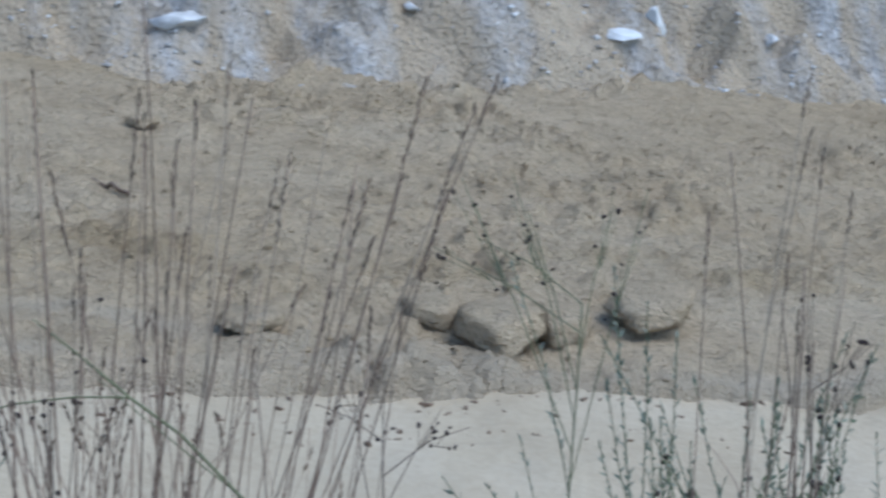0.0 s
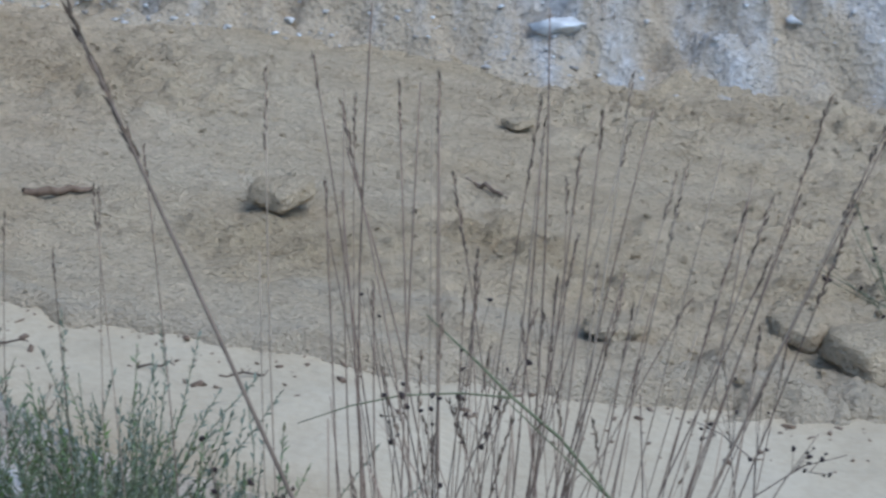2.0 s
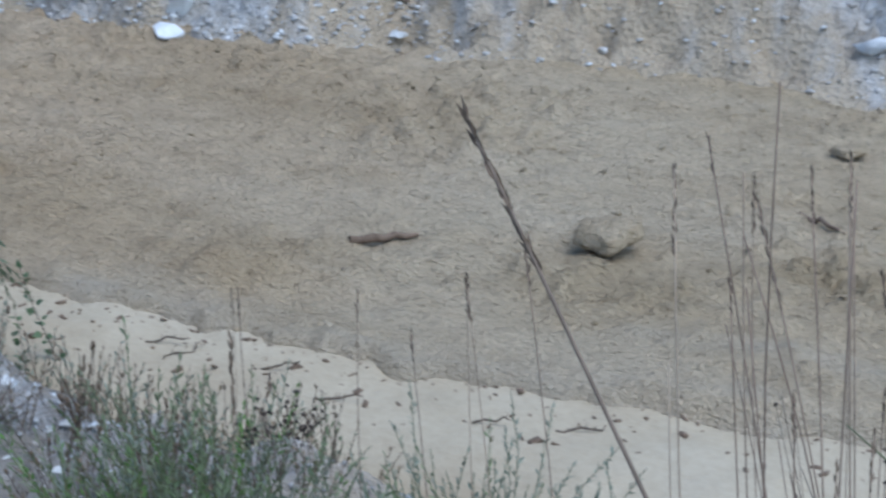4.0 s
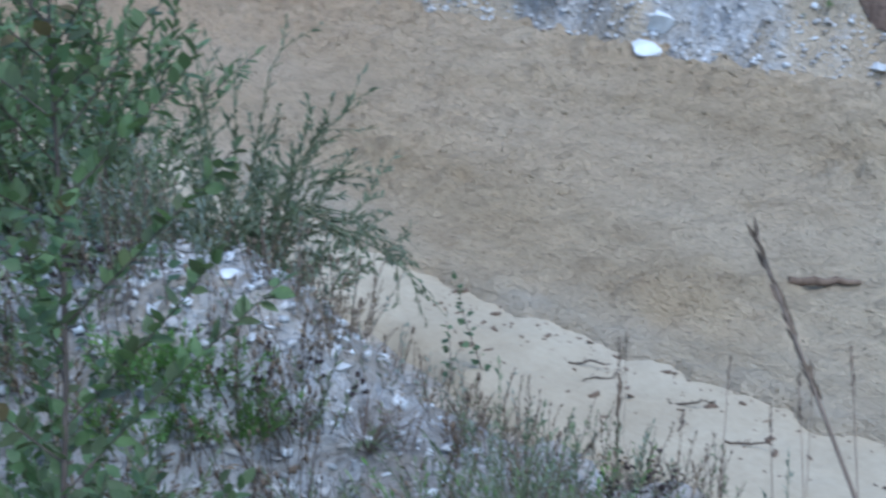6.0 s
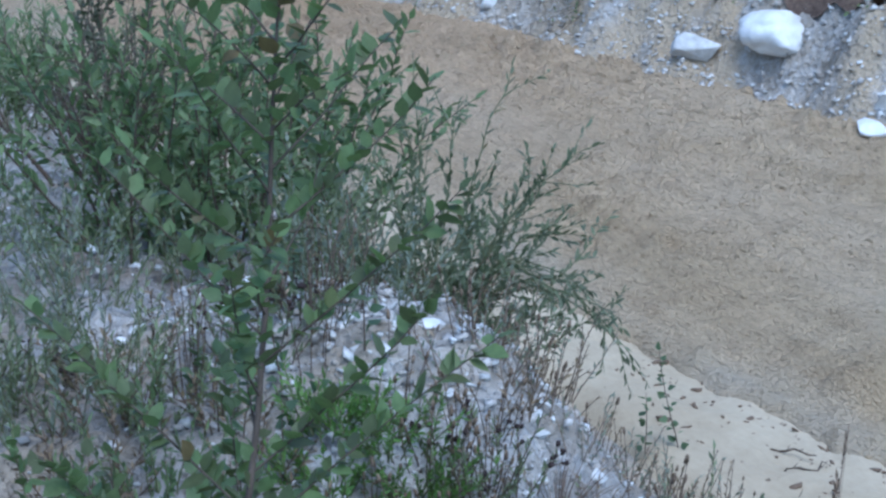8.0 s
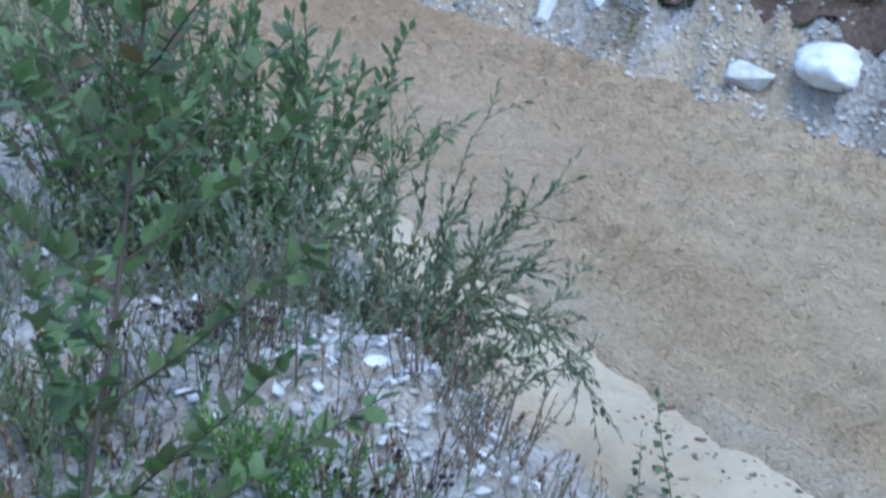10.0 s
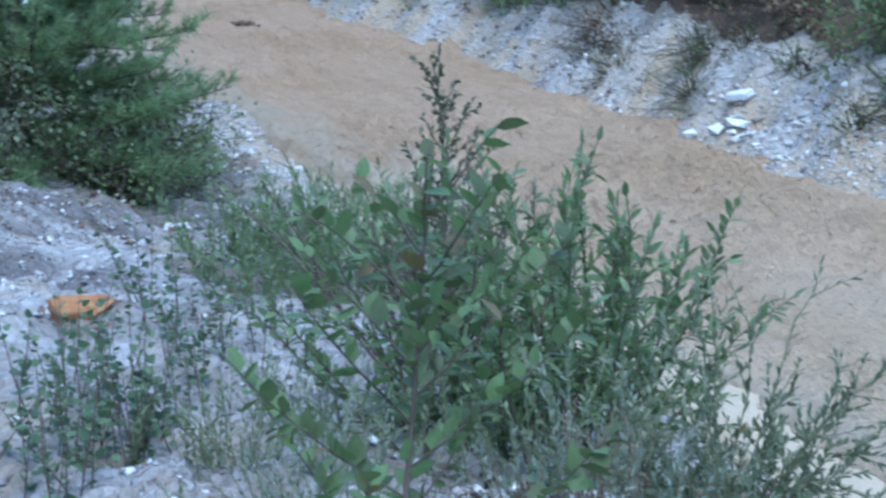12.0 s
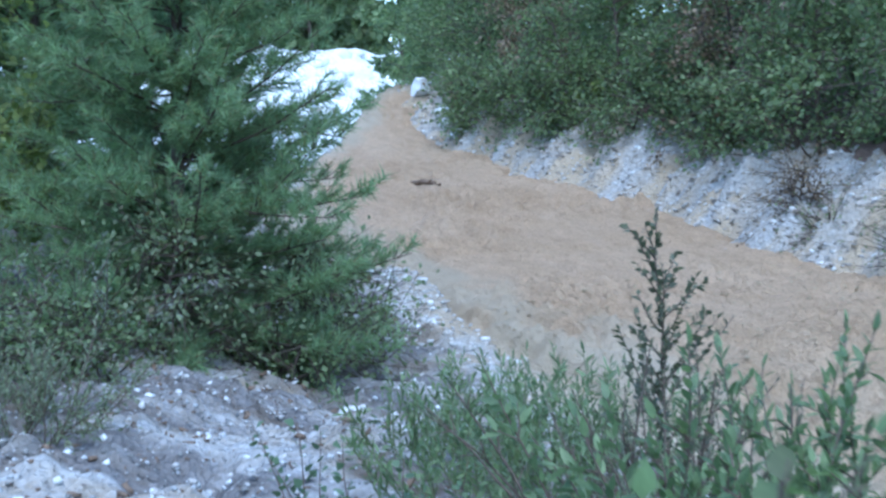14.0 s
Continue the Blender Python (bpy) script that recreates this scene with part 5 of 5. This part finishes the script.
# ---- weeds on the chalk mound ----
for k in range(30):
    x, y = -2.2 - 0.62 * rng.rand(), 2.5 + 0.75 * rng.rand()
    spike_weed(on(x, y), 0.13 + 0.1 * rng.rand(), 800 + k)
for k in range(10):
    x, y = -2.85 - 0.3 * rng.rand(), 2.4 + 0.5 * rng.rand()
    spike_weed(on(x, y), 0.28, 830 + k, 5, "thin dark upright dry stems on the chalk", 0.2, 0.018)
for k in range(46):
    x, y = -2.2 - 2.0 * rng.rand(), 3.0 + 1.4 * rng.rand()
    herb("dry_weed", on(x, y), "thin twiggy brown and green weed on the bank slope", 840 + k, 8, 0.2 + 0.12 * rng.rand(), 0.6, LEAF_TINY, LEAF_DRY_J if k % 2 else LEAF_HERB_J, TWIG, 0.016, group="dry weeds")
for k in range(26):
    x, y = -2.9 - 1.9 * rng.rand(), 2.0 + 1.1 * rng.rand()
    herb("dry_weed", on(x, y), "grey-green thin-stemmed weed on the chalk bank", 870 + k, 9, 0.25 + 0.2 * rng.rand(), 0.5, LEAF_TINY, LEAF_GREY_J if k % 2 else LEAF_HERB_J, GREENTWIG, 0.012, group="dry weeds", size=(0.9, 1.6))
for k in range(30):
    x, y = -2.35 - 1.2 * rng.rand(), 2.0 + 0.75 * rng.rand()
    y = y - 0.3 if math.hypot(x + 2.7, y - 2.54) < 0.22 else y
    herb("dark_weed", on(x, y), "low dark brown and green weed on chalk" if k % 2 else "low green weed on chalk", 1900 + k, 10, 0.1 + 0.14 * rng.rand(), 0.7, LEAF_TINY, LEAF_DRY_J if k % 2 else LEAF_HERB_J, TWIG, 0.009,
         BUD if k % 6 == 0 else None, group="low dark weeds", size=(0.8, 1.5))
blade_tuft(on(-2.45, 2.85), 120, 0.23, 60, "rosette of thin dry blades on the chalk", TWIG, up=0.9, width=0.0028)
for k in range(26):
    x, y = -2.1 - 0.7 * rng.rand(), 2.85 + 0.75 * rng.rand()
    herb("dry_weed", on(x, y), "grey twiggy half-dry weed below the mound", 2400 + k, 10, 0.17 + 0.12 * rng.rand(), 0.65, LEAF_TINY, (LEAF_GREY_J, LEAF_DRY_J, LEAF_GREY_J)[k % 3], DEADSTRAW, 0.014, group="dry weeds", size=(0.7, 1.2))
blade_tuft(on(-2.47, 2.88), 26, 0.08, 61, "dark green rosette on the chalk", LEAF_BUSH_J, up=0.5, width=0.006)
for k, (x, y) in enumerate([(-2.78, 2.53), (-2.7, 2.6), (-2.62, 2.62), (-2.72, 2.48)]):
    herb("green_patch", on(x, y), "low bright green mossy herb patch on chalk", 900 + k, 40, 0.14, 0.8, LEAF_TINY, MOSS_J, GREENTWIG, 0.006, group="green patches", size=(0.8, 1.4))
for k in range(9):
    x, y = -2.8 - 0.35 * rng.rand(), 2.3 + 0.4 * rng.rand()
    seedling(on(x, y), 0.12 + 0.1 * rng.rand(), 905 + k, 9, label="small broad-leaved green seedling on the chalk", group="small seedlings")

for k in range(11):
    x, y = -2.5 - 0.9 * rng.rand(), 1.9 + 0.45 * rng.rand()
    herb("dark_weed", on(x, y), "soft dark green weed behind the sapling", 2500 + k, 14, 0.22 + 0.14 * rng.rand(), 0.6, LEAF_TINY, (LEAF_HERB_J, LEAF_BUSH_J, LEAF_OLIVE_J)[k % 3], GREENTWIG, 0.009, group="low dark weeds", size=(1.0, 1.7))

# ---- aspen shoots ----
seedling(on(-3.6, 4.74), 0.44, 50, 26, label="slender aspen shoot with round leaves beside the silt")
seedling(on(-3.7, 4.66), 0.28, 51, 16, label="short aspen shoot with round leaves beside the silt")
clumps = [(-4.25 - 0.75 * rng.rand(), 1.75 + 0.65 * rng.rand()) for _ in range(8)] + [(-4.6 - q, 2.3 + 0.4 * q + 0.25 * rng.rand()) for q in np.linspace(0, 1.7, 9)]
for k in range(80):
    cx, cy = clumps[rng.randint(17)]
    seedling(on(cx + 0.12 * rng.randn(), cy + 0.1 * rng.randn()), 0.16 + 0.26 * rng.rand(), 920 + k, 11 + rng.randint(9), scale=0.75 + 0.35 * rng.rand(), lean=0.2)
grass_stalk(on(-2.24, 3.5), (-2.23, 3.54, -1.3), 0.002, 0.2, 52, "tall dark seeded weed stalk on the bank edge", 0.01, 1.8, "seeded stalks")
for k in range(6):
    x, y = -1.9 - 1.2 * rng.rand(), 3.7 + 0.5 * rng.rand()
    spike_weed(on(x, y), 0.3, 53 + k, 3, "thin dry stems with small dark tips beside the silt", 0.35, 0.02)

# ---- stones, clods and sticks ----
def boulder(name, x, y, size, stretch, label, mat=STONE, turn=0.0, tilt=(0, 0), up=0.35, seed=1, rough=0.2, detail=3, group="chalk stones", category="rock", lift=None, smooth=False):
    """A stone that sits a little sunk in the ground."""
    v, f = stone_shape(np.random.RandomState(seed), size, stretch, rough, detail, 6, 0.7) if smooth else block_shape(np.random.RandomState(seed), size * 0.95, stretch, rough * 1.3) if name == "chalk_slab" else stone_shape(np.random.RandomState(seed), size * 1.1, stretch, rough, 4, 9, 1.0, 0.39)
    ob = new(name, mesh_of(name, v, f, mat, smooth))
    base = land(x, y) if lift is None else float(lift(np.array([x]), np.array([y]))[0])
    ob.matrix_world = pose(x, y, base + size * stretch[2] * up, *tilt, turn)
    return tagged(ob, label, category, group)


boulder("boulder", -6.34, 8.96, 0.19, (1.15, 0.9, 0.6), "large rounded white chalk boulder on the rubble bank", seed=12, up=0.6, rough=0.22, detail=4, mat=STONE_WHITE, smooth=True)
boulder("rock", -6.79, 8.8, 0.12, (1, 0.8, 0.75), "angular grey-white rock beside the boulder", seed=3, turn=40, up=0.5, rough=0.1)
boulder("rock", -5.33, 8.47, 0.075, (1, 0.7, 0.7), "small bright white chalk block at the track's edge", seed=4, mat=STONE_WHITE, turn=20, up=0.7, lift=track_surface, rough=0.08)
boulder("rock", -5.38, 8.72, 0.1, (1, 0.8, 0.75), "bright white chalk block on the rubble", seed=5, mat=STONE_WHITE, turn=60, up=0.9, rough=0.08)
boulder("chalk_slab", -8.6, 8.76, 0.2, (0.5, 0.3, 0.75), "tall white chalk slab standing in the bank", seed=16, mat=STONE_WHITE, tilt=(-30, 12), up=0.5, rough=0.08)
boulder("chalk_slab", -8.29, 8.95, 0.17, (0.75, 0.3, 0.6), "leaning white chalk slab in the bank", seed=7, mat=STONE_WHITE, tilt=(-30, 25), up=0.5, rough=0.08)
boulder("rock", -8.1, 9.0, 0.15, (1, 0.7, 0.7), "grey-white chalk block in the bank", seed=8, up=0.4)
for k in range(14):
    x, y = -10.9 + 0.75 * rng.rand() + 0.35 * (k % 3), 8.72 + 0.4 * rng.rand()
    boulder("rock", x, y, 0.03 + 0.035 * rng.rand(), (1, 0.7, 0.4), "small broken white chalk piece among rubble", seed=210 + k, mat=STONE if k % 3 else STONE_WHITE, turn=47 * k, tilt=(-20, 8), up=0.5, rough=0.1)
for k, (x, y, s) in enumerate([(-10.5, 8.74, 0.11), (-10.38, 8.84, 0.13), (-10.62, 8.86, 0.1), (-10.25, 8.74, 0.09), (-10.5, 8.96, 0.11), (-10.75, 8.68, 0.07), (-10.2, 8.92, 0.1)]):
    boulder("chalk_slab", x, y, s * 0.85, (1, 0.7, 0.45), "broken white chalk slab among rubble", seed=20 + k, mat=STONE_WHITE, turn=50 * k, tilt=(-25, 8), up=0.5, rough=0.1)
boulder("rock", -12.95, 8.5, 0.085, (1, 0.8, 0.8), "small bright white chalk block at the track's edge", seed=30, mat=STONE_WHITE, up=0.8)
for k, (x, y, s) in enumerate([(-23.2, 10.0, 0.15), (-22.1, 9.95, 0.12), (-21.5, 9.7, 0.07), (-22.6, 10.35, 0.07), (-21.0, 9.6, 0.09), (-23.7, 10.25, 0.06)]):
    boulder("rock", x, y, s, (1, 0.8, 0.8), "white boulder in rubble at the top of the track", seed=110 + k, mat=STONE_WHITE, up=0.45, turn=70 * k)
boulder("chalk_slab", -9.5, 4.12, 0.17, (1.2, 0.55, 0.3), "flat pale chalk slab on the near bank", seed=33, mat=STONE_WHITE, turn=-30, up=0.5, rough=0.08)
boulder("rock", -1.45, 9.4, 0.13, (1, 0.6, 0.45), "pale chalk block with an undercut edge", seed=34, up=0.3)
boulder("rock", 1.3, 10.5, 0.08, (0.7, 0.8, 1), "bright white oval chalk stone", seed=35, mat=STONE_WHITE, up=0.5, rough=0.08)
boulder("rock", 1.05, 10.15, 0.07, (1.2, 0.8, 0.5), "flat white chalk stone", seed=36, mat=STONE_WHITE, up=0.5)
for k, (x, y, s) in enumerate([(-3.3, 9.5, 0.1), (-3.8, 9.5, 0.08), (-3.95, 9.35, 0.07), (-3.0, 9.2, 0.04), (-2.1, 9.6, 0.05), (-0.2, 9.9, 0.045), (0.4, 10.1, 0.04), (2.0, 10.5, 0.06), (-4.5, 9.5, 0.08), (-4.2, 9.1, 0.06)]):
    boulder("rock", x, y, s, (1, 0.7, 0.5), "loose chalk stone on the cut bank", seed=40 + k, turn=37 * k, up=0.5, rough=0.12)
for k, (x, y, s) in enumerate([(-2.93, 2.93, 0.045), (-2.85, 2.98, 0.035), (-2.7, 2.78, 0.03), (-3.05, 2.8, 0.035), (-2.6, 2.95, 0.03), (-2.5, 2.75, 0.035), (-2.75, 3.1, 0.03), (-2.4, 3.15, 0.04), (-3.2, 2.7, 0.03), (-2.35, 2.95, 0.03)]):
    boulder("rock", x, y, s * 0.5, (1.5, 0.9, 0.45), "bright white chalk lump on the mound", seed=60 + k, mat=STONE_WHITE if k % 3 == 0 else STONE, turn=61 * k, up=0.4, rough=0.15)
def earth_block(x, y, size, seed, label, turn=0.0, stretch=(1.0, 1.0, 1.0), up=0.0):
    """A broken clod with a flat sloping top and an undercut keel in front, half sunk in the track."""
    r = np.random.RandomState(seed)
    corners = [(-0.9, 0.05, 0.62), (-0.2, -0.95, 0.28), (0.92, -0.1, 0.58), (0.75, 1.6, 0.25), (-0.7, 1.6, 0.25),
               (-1.1, -0.1, -0.15), (-0.05, -1.0, -0.55), (1.05, -0.26, -0.1), (0.8, 1.3, -0.7), (-0.8, 1.3, -0.7), (0.0, 0.2, -0.9)]
    bm = bmesh.new()
    for c in corners:
        bm.verts.new(Vector(c) + Vector(r.randn(3) * 0.09))
    bmesh.ops.convex_hull(bm, input=bm.verts[:])
    bmesh.ops.subdivide_edges(bm, edges=bm.edges[:], cuts=5, use_grid_fill=True)
    bmesh.ops.triangulate(bm, faces=bm.faces[:])
    bmesh.ops.smooth_vert(bm, verts=bm.verts[:], factor=0.4, use_axis_x=True, use_axis_y=True, use_axis_z=True)
    o = Vector(r.rand(3) * 30)
    for v in bm.verts:
        c = v.co.copy()
        c += c.normalized() * (0.1 * noise.noise(c * 1.8 + o) + 0.06 * noise.noise(c * 5 + o) + 0.035 * noise.noise(c * 13 + o))
        v.co = Vector((c.x * stretch[0], c.y * stretch[1], c.z * stretch[2])) * size
    bm.verts.index_update()
    v = np.array([w.co[:] for w in bm.verts])
    f = np.array([[w.index for w in q.verts] for q in bm.faces])
    bm.free()
    ob = new("earth_block", mesh_of("earth_block", v, f, SOIL))
    ob.matrix_world = pose(x, y, float(track_surface(np.array([x]), np.array([y]))[0]) + (up + 0.55) * size, 0, 0, turn)
    return tagged(ob, label, "clod", "tan earth blocks")


earth_block(0.2, 5.83, 0.155, 71, "large tan earth block with a keeled front on the track", 5, (1, 1, 0.85))
earth_block(-0.03, 5.95, 0.09, 72, "small tan earth block on the track", 30)
earth_block(0.44, 5.92, 0.1, 73, "tan earth block on the track", -15)
earth_block(0.78, 6.1, 0.15, 74, "rounded tan earth block on the track", -20, (1.1, 1, 0.6))
earth_block(-2.12, 6.34, 0.13, 75, "pale earth block with a shaded keel in the track", 14, (1, 1, 0.75))
earth_block(-0.68, 5.66, 0.1, 77, "low tan clod at the silt's edge", 0, (1.3, 0.8, 0.5))
earth_block(-1.45, 8.0, 0.07, 79, "small brown clod on the track", 0, (1.1, 0.8, 0.6))
boulder("clay_lump", -5.98, 2.56, 0.1, (1.0, 0.6, 0.5), "orange clay lump on white chalk", RUST, 60, (0, 0), 0.35, 79, 0.3, 3, "clay lumps", "clay")


def lying(x0, y0, x1, y1, r):
    za, zb = (float(track_surface(np.array([x]), np.array([y]))[0]) for x, y in ((x0, y0), (x1, y1)))
    return (x0, y0, za + r * 0.8), (x1, y1, zb + r * 0.8)


stick("stick", lying(-3.1, 6.02, -2.88, 6.2, 0.016), 0.018, 1, "flat dark piece of bark on the track", knots=0)
stick("stick", lying(-1.52, 7.1, -1.3, 6.9, 0.011), 0.011, 2, "short brown stick on the track")
stick("stick", lying(-17.95, 7.8, -17.6, 8.0, 0.03), 0.03, 3, "dark dead branch on the upper track")
stick("stick", lying(-6.12, 8.55, -6.05, 8.72, 0.01), 0.01, 4, "short dark stick at the track's edge")
for k, (x, y, a) in enumerate([(-3.42, 4.98, 0.3), (-3.3, 4.9, 1.0), (-2.98, 4.95, 0.5), (-2.85, 4.8, 2.0), (-2.7, 4.85, 0.2), (-2.2, 4.9, 0.1), (-1.9, 4.95, 0.4)]):
    z = float(silt_surface(np.array([x]), np.array([y]))[0])
    stick("twig", ((x, y, z + 0.004), (x + 0.16 * math.cos(a), y + 0.16 * math.sin(a), z + 0.012)), 0.004, 10 + k, "thin dark dead twig on the pale silt", TWIG, "twig", 6)


def on_silt(r, n):
    x = -4.2 + 5.5 * r.rand(n) ** 1.3
    return x, near_y(x) + 0.03 - 0.4 * r.rand(n) ** 2


scattered("leaf_litter", on_silt, 330, (0.004, 0.019), [SLIVERS[2], SLIVERS[4]], DEADWOOD, "dark crumbs and leaf litter on the pale silt", 9, "litter", 0.3, silt_surface)
